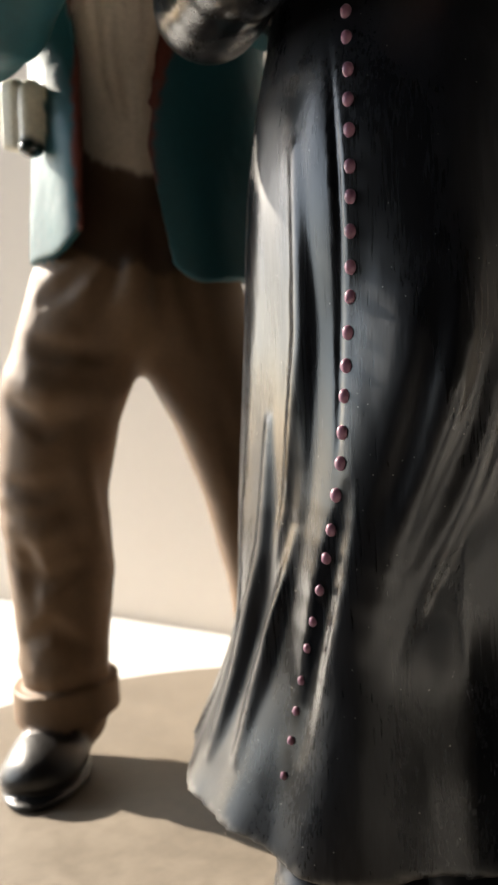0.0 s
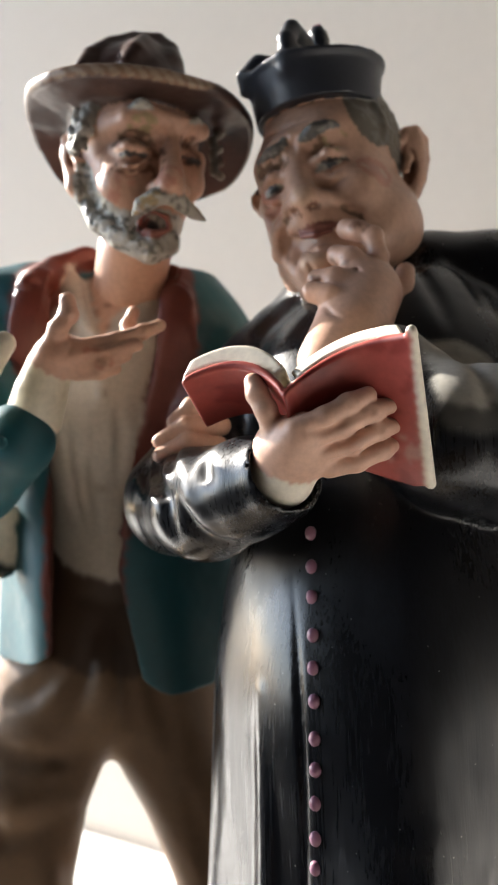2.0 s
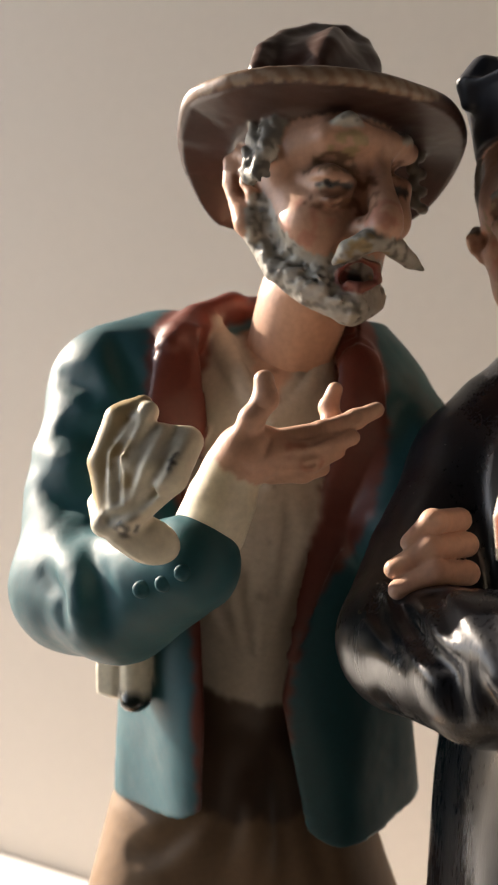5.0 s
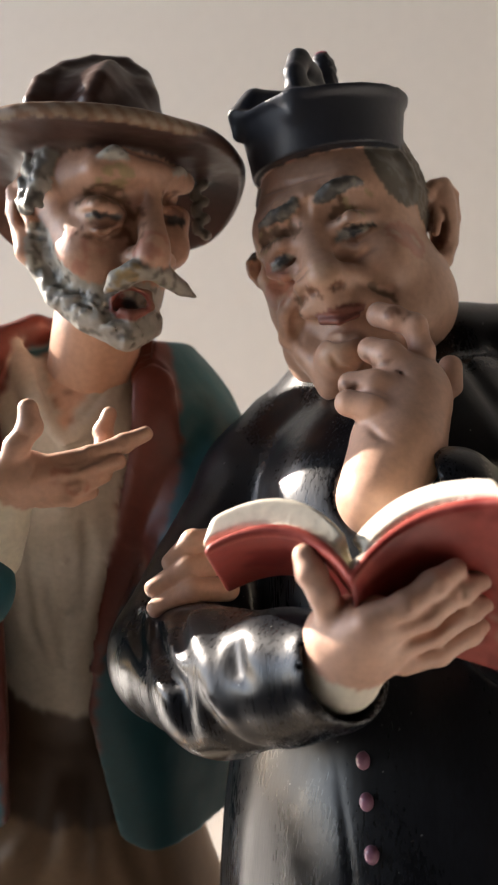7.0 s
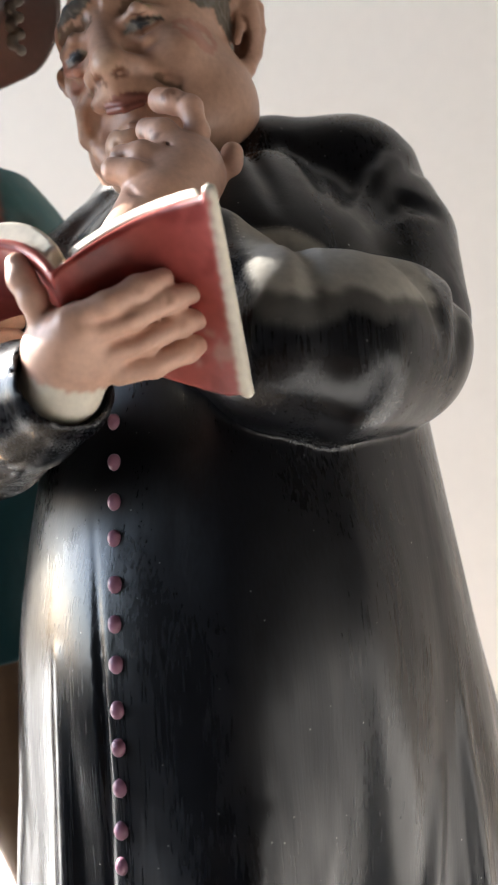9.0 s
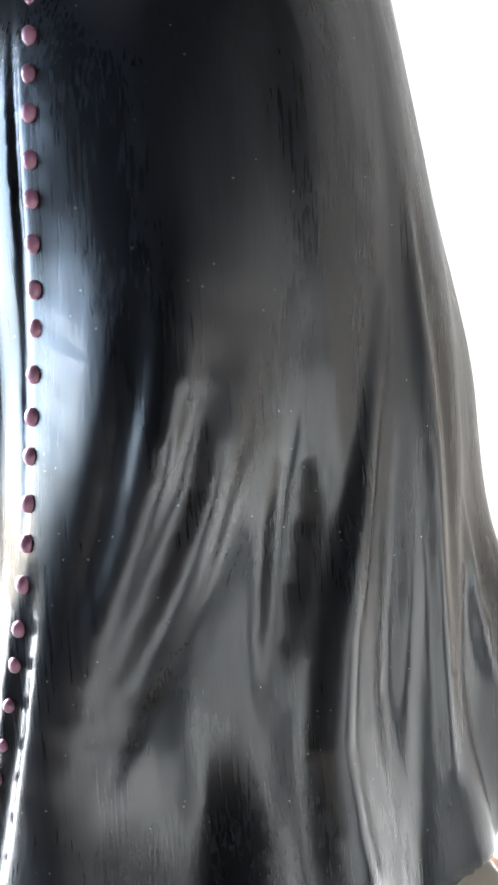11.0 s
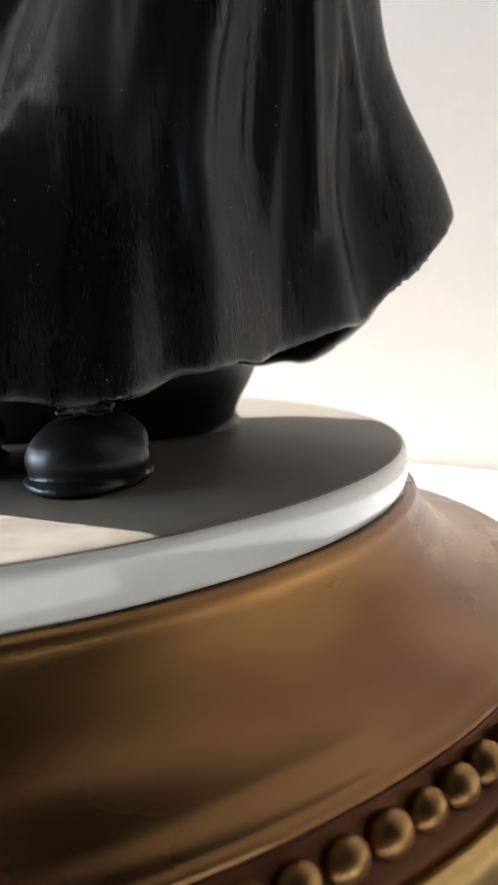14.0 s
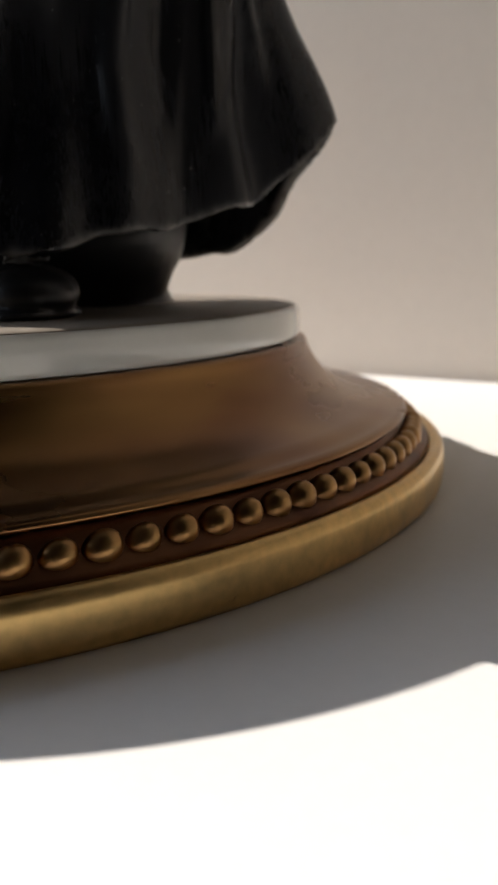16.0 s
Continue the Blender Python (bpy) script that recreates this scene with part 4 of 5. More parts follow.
# the hand at the chin
wise.add(tube([(36.5, -42.0, 218.7), (41.3, -37.0, 225.0), (44.3, -33.0, 230.4)], [5.4, 6.6, 6.2]), 1, 2)
wise.add(ball((45.1, -32.0, 232.8), (6.0, 4.4, 5.4), (0, 20, 10)), 1, 2)
fingers(wise, [[(42.5, -28.4, 244.2), (44.3, -30.2, 243.3), (46.7, -31.4, 241.9), (47.4, -32.0, 238.0), (45.9, -32.0, 233.6)]], 1.75, 1, 0.5)
for bent in (
    ((40.2, -30.6, 239.0), (42.3, -32.8, 237.6), (45.5, -34.0, 232.7)),
    ((36.1, -34.2, 234.0), (39.0, -35.8, 233.5), (43.4, -36.0, 230.4)),
    ((34.8, -37.0, 231.4), (37.8, -38.2, 230.4), (41.8, -38.0, 227.9)),
):
    wise.add(tube(list(bent), [1.9, 2.2, 3.2], None, 1.0), 1, 0.6)
fingers(wise, [[(48.7, -31.0, 226.9), (51.9, -29.0, 231.7), (52.8, -28.0, 235.9)]], 2.1, 1)
for c in (((33.4, 233.3), (37.1, 233.0), (41.1, 231.1)), ((37.5, 236.4), (40.6, 236.4), (44.3, 233.7)), ((35.7, 229.2), (37.0, 226.8), (38.7, 225.5)), ((43.3, 240.1), (44.9, 239.4), (45.9, 237.6))):
    wise.line(c, 0.45, 0.5, None, 0.55)
for spot in ((40.4, -33.0, 237.1), (34.6, -37.0, 233.3), (44.0, -31.6, 243.8)):
    wise.tint(speckled(ball(spot, (2.0, 3, 1.3)), 0.9, -0.1), 24, [1])
# the open book: two arched leaves from the spine, with the page block above the covers
tome = Clay((8, -73, 188), (54, -38, 227), 0.24)
above = (lambda x, y, z: -((x - 48) * 0.36 + (z - 197.4) * 0.934), np.array((0.0, -90.0, 180.0)), np.array((70.0, 0.0, 240.0)))
over = (lambda x, y, z: -((x - 48) * 0.36 + (z - 198.4) * 0.934), above[1], above[2])
tome.add(both(leaf([(27.0, -64.4, 212.4), (44.4, -68.0, 219.4), (48.2, -57.2, 198.0), (30.8, -53.6, 191)], 1.6, 4.6), above), 7, 0.4)
tome.add(leaf([(27.2, -64.4, 212.4), (12.4, -56.0, 215.6), (15.9, -45.0, 209.0), (30.4, -53.5, 205.8)], 1.6, -4.0), 7, 0.6)
tome.add(both(leaf([(27.6, -61.8, 214.0), (44.0, -65.4, 220.6), (47.4, -54.6, 200.4), (31.0, -51.0, 193.8)], 3.8, 4.6), over), 8, 0.25)
tome.add(leaf([(27.4, -61.8, 214.0), (13.0, -53.6, 217.4), (16.6, -42.8, 210.8), (31.0, -51.0, 207.4)], 3.8, -4.0), 8, 0.6)
tome.cut(tube([(27.2, -65.0, 217.2), (30.6, -50, 208.4)], 1.2), 0.8)
tome.tint(tube([(27, -65.4, 212.2), (30, -57, 203.6)], 1.6), 7, [8])
# paint strokes on the cover, chafed spots and its pale edge
cover = slab((34, -64, 206), (24, 14, 18), (0, 0, 0), 2)
stroke = (lambda x, y, z: np.maximum(cover[0](x, y, z), 0.1 - grainy(0.3 * x + 0.5 * z, y, 0.5 * z - 0.35 * x, 1.8)), cover[1], cover[2])
tome.tint(stroke, 35, [7])
tome.tint(speckled(ball((44.3, -60.0, 203.3), (3.0, 6, 2.6)), 0.8, 0.5), 39, [7, 35])
tome.add(tube([(44.8, -68.2, 219.6), (48.7, -57.4, 198.3)], 0.85, None, 0.05), 7, 0.3)
tome.tint(tube([(45.2, -68.4, 220.2), (49.1, -57.6, 197.6)], 1.15, None, 0.05), 8, [7, 35, 39])
# the hand under the book
wise.add(tube([(27.2, -57, 201.2), (28, -58.4, 203.4)], [4.1, 4.4]), 1, 1.2)
wise.add(tube([(20, -47, 197.5), (27.0, -56.4, 200.4)], [4.8, 4.7]), 8, 0.3)
wise.add(ball((27.5, -58.5, 204.6), (5.0, 4.0, 4.8), (0, -20, -10)), 1, 2)
wise.add(ball((31.5, -58.5, 203.7), (4.6, 3.6, 3.4), (0, -25, -10)), 1, 2)
wise.add(ball((29.3, -61.6, 206.3), (3.9, 3.4, 3.2), (0, -30, 0)), 1, 2)
fingers(wise, [[(25.9, -60.0, 206.4), (24.7, -61.0, 210.3), (23.6, -60.6, 212.6), (23.1, -60.0, 214.4)]], 1.6, 1, 0.8)
fingers(
    wise,
    [
        [(28.6, -63.4, 207.2), (32.8, -63.8, 208.6), (36.4, -62.8, 210.4), (39.4, -61.8, 211.6)],
        [(30.8, -62.4, 205.7), (35.5, -62.6, 207.2), (40.0, -61.4, 209.3), (42.9, -60.4, 210.1)],
        [(32.4, -60.8, 203.5), (37.1, -60.8, 204.8), (41.3, -59.8, 206.7), (43.9, -58.8, 207.3)],
        [(33.6, -59.0, 201.5), (37.7, -58.8, 202.1), (41.8, -57.8, 203.7), (43.9, -57.2, 204.8)],
    ],
    1.5,
    1,
    0.3,
)
for nail in ((39.4, -64.6, 211.5), (42.8, -63.4, 210.1)):
    wise.tint(ball(nail, (0.9, 1.0, 0.7), (0, -30, 0)), 30, [1])
for c in (((36.3, 211.1), (36.6, 209.5)), ((39.4, 209.8), (39.8, 208.2)), ((40.8, 207.3), (41.2, 205.7)), ((29.8, 206.4), (33.2, 206.9), (36.5, 208.1)), ((32.1, 204.3), (35.6, 205.1), (39.2, 206.9)), ((32.9, 202.3), (36.1, 202.9), (40.1, 204.8))):
    wise.line(c, 0.4, 0.4, None, 0.8)

statue = fired("statue", [reader, row, mind, wise, tome], PALETTE)
tagged(statue, "painted porcelain figure in a black robe, reading a red book", "statue", "figures on the base")

# The talker: a bearded man in a hat and an open teal coat
talker = Clay((-66, -38, 35), (34, 68, 262), 0.55)
# trousers and shoes
talker.add(tube([(-12, 34, 186), (-13, 36, 168), (-17, 36, 152)], [15, 17.5, 18.5]), 14, 4)
talker.add(tube([(-25, 35, 150), (-34, 32, 126), (-37.5, 31, 104), (-37, 32, 84), (-37.5, 31, 64), (-37.8, 31, 48)], [16.5, 15, 13.4, 13, 11, 10]), 14, 4)
talker.add(tube([(-4, 38, 150), (6, 42, 122), (11, 46, 100), (15, 50, 76), (17, 52, 52)], [16.5, 14, 12, 11.4, 11]), 14, 4)
for c, lean in (((-37.8, 31, 49.6), 0), ((17, 52, 49.6), 0)):
    talker.add(both(tube([(c[0], c[1], c[2] - 9), (c[0], c[1], c[2] + 14)], 13.2), slab((c[0], c[1], c[2] + 3.2), (20, 20, 4.2), (4, -3, 0), 1.2)), 14, 0.5)
    talker.add(ball((c[0] - 3, c[1] - 9, 41.5), (9.5, 17, 7)), 16, 1.5)
    talker.add(ball((c[0] - 4, c[1] - 17, 40), (9.2, 9, 5.4)), 16, 2)
    talker.add(ball((c[0] - 3.4, c[1] - 11, 36.9), (10.2, 18.6, 1.9)), 16, 0.3)
    for n in range(3):
        talker.add(tube([(c[0] - 7, c[1] - 12 - 2.4 * n, 47.6 - 0.9 * n), (c[0] + 0.6, c[1] - 12.6 - 2.4 * n, 47.6 - 0.9 * n)], 0.7), 16, 0.3)
for c in (((-46, 144), (-32, 138), (-17, 136)), ((-48, 128), (-36, 120), (-26, 121)), ((-49, 108), (-38, 105), (-27, 109)), ((-49, 88), (-38, 84), (-27, 87)), ((-48, 68), (-38, 72), (-28, 66)), ((-13, 172), (-16, 156), (-24, 142)), ((-8, 170), (-7, 154), (-6, 138)), ((-2, 164), (0, 148), (3, 132)), ((-20, 160), (-30, 152), (-38, 150)), ((4, 128), (8, 112), (10, 96)), ((-44, 100), (-42, 86), (-43, 74))):
    talker.line(c, 2.0, 3.2)
for c in (((-46, 134), (-34, 128), (-22, 127)), ((-48, 97), (-38, 95), (-28, 99)), ((-11, 168), (-12, 152), (-15, 140)), ((-48, 62), (-38, 60), (-29, 63)), ((-30, 120), (-28, 104), (-27, 90))):
    talker.line(c, 2.0, 4.5, 14, 0.35)
# shirt and chest
talker.add(tube([(-11, 32, 182), (-9, 24, 200), (-7, 18, 216), (-6, 16, 230)], [13.5, 15, 17, 16]), 13, 4)
# shade below the shirt, painted onto the trousers' waist and front
talker.tint(tube([(-12, 30, 181.5), (-12, 32, 170)], [20, 20]), 15, [14])
talker.tint(both(ball((-12, 34, 158), (14, 22, 26)), ball((-12, 18, 176), (16, 16, 10))), 15, [14])
for c, size in (
    (((-6.4, 219.8), (-8.8, 210.6), (-8.3, 199.9), (-9.6, 189.1)), 1.0),
    (((-15.1, 203.4), (-16.4, 196.8), (-14.5, 189.1)), 1.1),
    (((-11.9, 208.8), (-13.4, 199.4), (-12.1, 189.3)), 1.1),
    (((-2.3, 212.9), (-4.8, 202.6), (-7.2, 192.0)), 1.0),
    (((-15.3, 214.7), (-16.1, 207.3), (-16.0, 199.6)), 0.8),
    (((-4.0, 217.8), (-3.9, 210.2), (-5.8, 200.8)), 0.8),
):
    talker.line(c, size, 1.4, None, 0.9)
talker.laid(((-6.4, 228), (-8, 214), (-9, 200), (-10, 188)), (1.3, 1.5, 1.5, 1.3), 13, 0.3, 0.5, 0.5)
for z in (219, 209, 199):
    x = float(np.interp(z, (188, 228), (-10, -6.4)))
    talker.add(ball((x, talker.front(x, z) - 0.1, z), (1.1, 0.7, 1.1)), 13, 0.2)


def coat_form(x, y, z):
    """The open coat: a thick shell round the chest and hips, cut away in front."""
    t = np.clip((z - 152) / 90, 0, 1)
    cx, cy = -9 + 3 * t, 34 - 14 * t
    rx = 30 - 2.0 * np.clip((z - 152) / 30, 0, 1) + 4.5 * np.clip((z - 205) / 25, 0, 1) - 16 * np.clip((z - 232) / 22, 0, 1) ** 1.5
    ry = 21.5 + 2.5 * t - 8 * np.clip((z - 236) / 18, 0, 1)
    y = y + 6.5 * ramp(x, -38, -22) * (x < -12) * ramp(z, 206, 176) * (y < cy)
    a = np.arctan2((y - cy) / ry, (x - cx) / rx)
    away = np.sqrt(((x - cx) / rx) ** 2 + ((y - cy) / ry) ** 2)
    wave = 0.9 * np.sin(7 * a + z / 17) * np.clip((215 - z) / 50, 0, 1)
    d = (away - 1) * np.minimum(rx, ry) - wave * 0.8
    shell = np.maximum(d, -(d + 3.4))
    left = np.interp(z, (150, 165, 181, 200, 222, 245), (-23, -21.5, -20, -20, -23, -17))
    right = np.interp(z, (150, 165, 181, 200, 222, 245), (-2, -4.5, -6.5, -2, 4.5, 10))
    gap = np.maximum(np.maximum(left - x, x - right), y - cy)
    hem = np.where(y < cy, np.where(x < -12, 159.6 + 0.014 * np.clip(x + 32, 0, 99) ** 2 * 2.6, 151.2 + 0.08 * np.clip(4.5 - x, 0, 20) ** 2 + 0.012 * np.clip(x - 4, 0, 40) ** 2), 154.0)
    return np.maximum(np.maximum(np.maximum(shell, -gap), hem - z), z - 246.5) * 0.85


talker.add((coat_form, np.array((-46.0, -4.0, 150.0)), np.array((30.0, 62.0, 252.0))), 11, 1.0)
# shoulders and the near arm
talker.add(tube([(-8, 20, 238), (-24, 18, 240), (-32, 16, 237)], [11, 11.5, 12]), 11, 5)
talker.add(tube([(0, 18, 234), (12, 15, 229), (18, 12, 222)], [11, 11.5, 11]), 11, 5)
talker.add(tube([(-33, 15, 236), (-38, 8, 218), (-39, 0, 205)], [11.5, 11, 10.5]), 11, 4)
talker.add(tube([(-40, 0, 204), (-32, -10, 203.5), (-20.5, -20, 209)], [10.5, 10, 7.2], None, 1.5), 11, 3)
talker.add(tube([(18, 12, 222), (16, 4, 210), (22, -4, 204)], [10.5, 9.5, 9]), 11, 4)
for c in (((-46, 232), (-38, 230), (-30, 224)), ((-47, 222), (-40, 219), (-33, 219)), ((-45, 210), (-40, 206), (-39, 198)), ((-36, 213), (-34, 205), (-34, 197)), ((-33, 248), (-30, 240), (-28, 232)), ((-44, 240), (-38, 238), (-33, 234)), ((20, 236), (16, 230), (15, 220))):
    talker.line(c, 1.9, 2.6)
for c in (((-46, 227), (-39, 224), (-32, 222)), ((-41, 212), (-37, 206), (-37, 198))):
    talker.line(c, 1.5, 3.0, 11, 0.3)
talker.swell((lambda x, y, z: z * 0 - 9 + 0 * x + 0 * y, np.array((-66.0, -38.0, 52.0)), np.array((34.0, 68.0, 262.0))), lambda x, y, z: 0.2 * grainy(x, y, z / 2, 7.0) + 0.07 * grainy(x, y, z, 2.2, 2))
# wide lapels and the lining along the opening
LEVELS = (150, 165, 181, 195, 205, 222, 236, 247, 257)


def lapel(inner, outer):
    def inside(x, y, z):
        a, b = np.interp(z, LEVELS, inner), np.interp(z, LEVELS, outer)
        return np.maximum(np.maximum(np.minimum(a, b) - x, x - np.maximum(a, b)), y - 22) + 0 * x
    return inside, np.array((-40.0, -12.0, 148.0)), np.array((24.0, 24.0, 258.0))


talker.tint(lapel((-20, -19, -17, -16, -15, -15, -15, -12, -8), (-22.5, -22.5, -22, -21.5, -20, -25, -27, -26, -17)), 12, [11])
talker.tint(lapel((-6, -8, -8, -7, -3, 3, 5, 6, 7), (-4, -6, -5, -3, 6, 13, 14, 13, 11)), 12, [11])
talker.add(tube([(-11, 14, 250), (-3, 20, 251), (8, 12, 245)], 2.8), 12, 2)
talker.laid(((-20.6, 217), (-21, 223), (-22, 231), (-21.4, 240)), (3.4, 4.2, 5.2, 4.0), 12)
talker.add(tube([(x, talker.front(x, z) + 1.2, z) for x, z in ((-11, 251), (-17.5, 248.5), (-22, 243))], [2.4, 3.0, 2.4]), 12, 2.5)
talker.laid(((-4.6, 189), (-1, 200), (4.6, 214), (9, 227), (9.6, 237), (8.4, 245)), (1.2, 2.0, 3.6, 4.6, 4.0, 3.0), 12)
talker.line(((-26, 242.6), (-21.5, 241.6), (-18.6, 243)), 0.5, 0.6)
talker.line(((14, 236), (10, 235.4), (7, 237)), 0.5, 0.6)


def open_neck(x, y, z):
    left, right = np.interp(z, (230, 248), (-6.6, -10.4)), np.interp(z, (230, 243.5, 250), (-6.2, 3.8, 7))
    return np.maximum(np.maximum(left - x, x - right), y - 20)


talker.tint((open_neck, np.array((-14.0, -12.0, 229.0)), np.array((9.0, 20.0, 258.0))), 23, [13])
talker.tint(speckled((open_neck, np.array((-14.0, -12.0, 229.0)), np.array((9.0, 20.0, 258.0))), 2.4, 0.7), 24, [23])
# shirt collar
talker.laid(((-14.1, 248.1), (-13.0, 242.3), (-9.9, 235.7), (-6.8, 229.8)), (1.0, 2.6, 2.4, 0.8), 13, 0.4, 0.7)
talker.laid(((6.4, 244.7), (2.9, 238.6), (-2.0, 232.9), (-6.1, 229.1)), (1.0, 2.6, 2.4, 0.8), 13, 0.4, 0.7)
talker.line(((-10.4, 247.9), (-9.5, 240.3), (-6.4, 230.5)), 0.7, 0.6, None, 0.8)
talker.line(((3.5, 243.5), (-0.0, 237.0), (-5.9, 230.0)), 0.7, 0.6, None, 0.8)
# pocket on the coat, a folded paper and a bottle in it
talker.add(ball((-22.5, 7.6, 172.5), (1.4, 1.2, 1.6)), 11, 0.3)
talker.add(slab((-35.6, 13, 190), (2.6, 3, 7.6), (6, 8, -30), 1.2), 18, 0.5)
talker.add(tube([(-31.6, 10.4, 194), (-32, 10.6, 184)], [2.9, 2.7]), 18, 0.4)
talker.add(ball((-32.2, 10.2, 182.2), (2.9, 2.9, 2.2)), 26, 0.4)
for n in range(5):
    talker.tint(tube([(-35, 7, 193.5 - 2.4 * n), (-29.5, 7, 193 - 2.4 * n)], 0.6), 6 if n % 2 else 26, [18])

# head and hat of the talker, in finer clay
voice = Clay((-26, -36, 226), (34, 24, 297), 0.3)
voice.add(tube([(1, 4, 250), (-2, 10, 240), (-3, 18, 230)], [8.0, 7.8, 8.0]), 23, 3)
h = Head(voice, (3.6, -4.4, 266.6), (14, 4, 34), 0.88)
voice.add(h.ball((0, 2.6, 4), (14, 14.6, 17)), 23, 2)
voice.add(h.ball((0, -4, -6.5), (11.4, 11.4, 12.5)), 23, 4)
voice.add(h.ball((0, -7.4, -15), (8.2, 8.0, 6.4)), 22, 3)
# a hollow at the side of the neck
voice.cut(tube([(-7.4, -8.0, 247.2), (-4.7, -6.0, 242.3), (-2.7, -3.0, 237.8)], 0.9), 1.6)
# brow ridge, sockets and heavy lids
voice.add(tube([(-0.7, -14.0, 270.0), (3.1, -17.0, 270.6), (7.6, -17.4, 270.3), (12.6, -14.6, 269.8), (16.7, -10.0, 270.0)], [2.2, 2.4, 2.4, 2.2, 1.8]), 23, 3)
for eye, size in (((3.3, -15.6, 264.4), 1.0), ((14.6, -8.6, 264.4), 0.85)):
    x, y, z = eye
    voice.cut(ball((x + 0.6, y - 5.6, z + 0.2), (4.2 * size, 3.4, 2.8), (0, 8, 30)), 2.0)
    voice.add(ball((x, y, z), (3.2 * size, 2.8, 2.4), (0, 8, 30)), 23, 1.0)
voice.add(tube([(0.0, -14.6, 265.2), (3.0, -17.9, 264.6), (6.3, -17.4, 263.5)], [1.0, 1.6, 0.9]), 23, 1.0)
voice.add(tube([(0.5, -15.0, 262.7), (3.0, -17.8, 261.2), (6.0, -17.4, 262.0)], [0.6, 0.8, 0.5]), 23, 1.2)
voice.add(tube([(12.5, -12.4, 264.8), (14.3, -11.6, 265.1), (16.1, -9.6, 264.8)], 0.8), 23, 0.9)
voice.cut(ball((8.1, -21.0, 262.4), (1.8, 3.2, 2.6)), 1.6)
voice.cut(ball((11.9, -16.6, 262.5), (1.2, 3.0, 2.4)), 1.2)
# cheeks and nose
voice.add(ball((1.2, -12.6, 258.9), (5.0, 4.4, 4.2)), 23, 3)
voice.add(ball((14.6, -9.0, 259.8), (2.4, 3.2, 3.2)), 23, 2.5)
voice.add(tube([(10.9, -14.5, 266.9), (10.7, -16.4, 262.6), (10.9, -18.6, 258.5)], [1.9, 2.0, 2.4]), 23, 2)
voice.add(ball((10.4, -18.6, 256.4), (2.8, 2.9, 2.5), (0, 8, 30)), 23, 1.4)
voice.add(ball((7.8, -16.4, 256.8), (1.9, 2.1, 1.7)), 23, 1.2)
voice.add(ball((12.6, -15.6, 256.2), (1.6, 1.9, 1.5)), 23, 1.2)
# nostril, painted darker for its shade
voice.cut(ball((8.4, -18.8, 254.8), (1.0, 1.2, 0.7)), 0.5, 24)
for crease, size in (
    (((6.4, 256.0), (4.2, 254.2), (2.2, 251.6)), 0.9),
    (((-0.1, 264.2), (2.7, 263.4), (6.0, 262.8)), 0.4),
    (((0.6, 262.8), (2.9, 261.7), (5.8, 262.4)), 0.35),
    (((0.5, 260.8), (3.0, 259.5), (6.2, 260.7)), 0.5),
    (((0.6, 267.1), (3.3, 267.1), (7.0, 266.0)), 0.3),
    (((9.6, 268.4), (9.6, 266.5), (9.0, 265.0)), 0.6),
    (((11.7, 268.9), (11.8, 267.4), (11.9, 265.7)), 0.5),
    (((3.0, 274.3), (7.1, 274.2), (11.5, 273.8)), 0.4),
):
    voice.line(crease, 1.1 * size, 0.6, None, 1.0)
# ear, with a rolled rim and a lobe
rim = [(-7.7, -9.0, 270.2), (-9.4, -7.0, 271.7), (-11.1, -6.0, 271.0), (-11.4, -6.0, 267.6), (-10.5, -7.0, 263.9), (-9.6, -8.6, 260.5)]
voice.add(ball((-9.5, -6.0, 266.6), (2.4, 2.2, 5.2), (0, -10, 0)), 23, 1.0)
# shade of the ear's hollow goes into its colour
voice.cut(ball((-9.4, -9.4, 266.5), (1.3, 2.2, 2.6), (0, -10, 0)), 0.8, 24)
voice.add(tube(rim, [0.9, 1.0, 1.0, 1.0, 1.1, 1.6]), 23, 0.5)
voice.add(tube([(-9.2, -8.0, 269.0), (-9.2, -9.0, 266.6), (-8.2, -10.0, 264.9)], 0.6), 23, 0.5)
# beard: close rough stubble along the jaw and over the chin
jaw = tube([(-7.5, -8.0, 263.0), (-7.4, -8.0, 257.4), (-5.1, -9.6, 252.6), (0.0, -12.4, 248.4), (5.8, -14.0, 245.5), (9.3, -12.0, 246.9)], [1.2, 1.4, 1.8, 2.3, 2.8, 2.2])
voice.add(jaw, 22, 3.5)
wide = tube([(-7.2, -10.0, 262.6), (-6.7, -10.0, 257.0), (-3.9, -11.0, 252.7), (0.9, -14.0, 249.0), (5.6, -16.0, 246.0), (9.5, -13.0, 247.4)], [2.0, 3.0, 3.6, 3.8, 4.2, 3.4], (1, 2.5))
voice.tint(wide, 22, [23])
voice.swell(wide, lambda x, y, z: 0.55 * grainy(x, y, z, 1.7) + 0.5 * grainy(x, y, z, 0.85, 3))
voice.tint(speckled(wide, 0.8, 0.6), 4, [22])
# the open mouth
voice.add(tube([(4.2, -15.4, 250.7), (6.5, -17.6, 251.9), (9.4, -16.4, 251.1), (9.7, -15.6, 249.2), (6.5, -16.4, 247.7), (4.3, -15.4, 249.2), (4.2, -15.4, 250.7)], 0.65), 24, 0.7)
voice.cut(ball((6.8, -17.4, 249.7), (2.7, 3.8, 1.9), (0, 8, 30)), 0.6, 17)
voice.tint(ball((7.4, -13.6, 250.3), (2.0, 2.6, 1.3)), 6, [17])
voice.add(tube([(5.2, -16.0, 248.7), (6.5, -16.6, 248.1), (8.3, -16.0, 248.5)], 0.7), 3, 0.4)
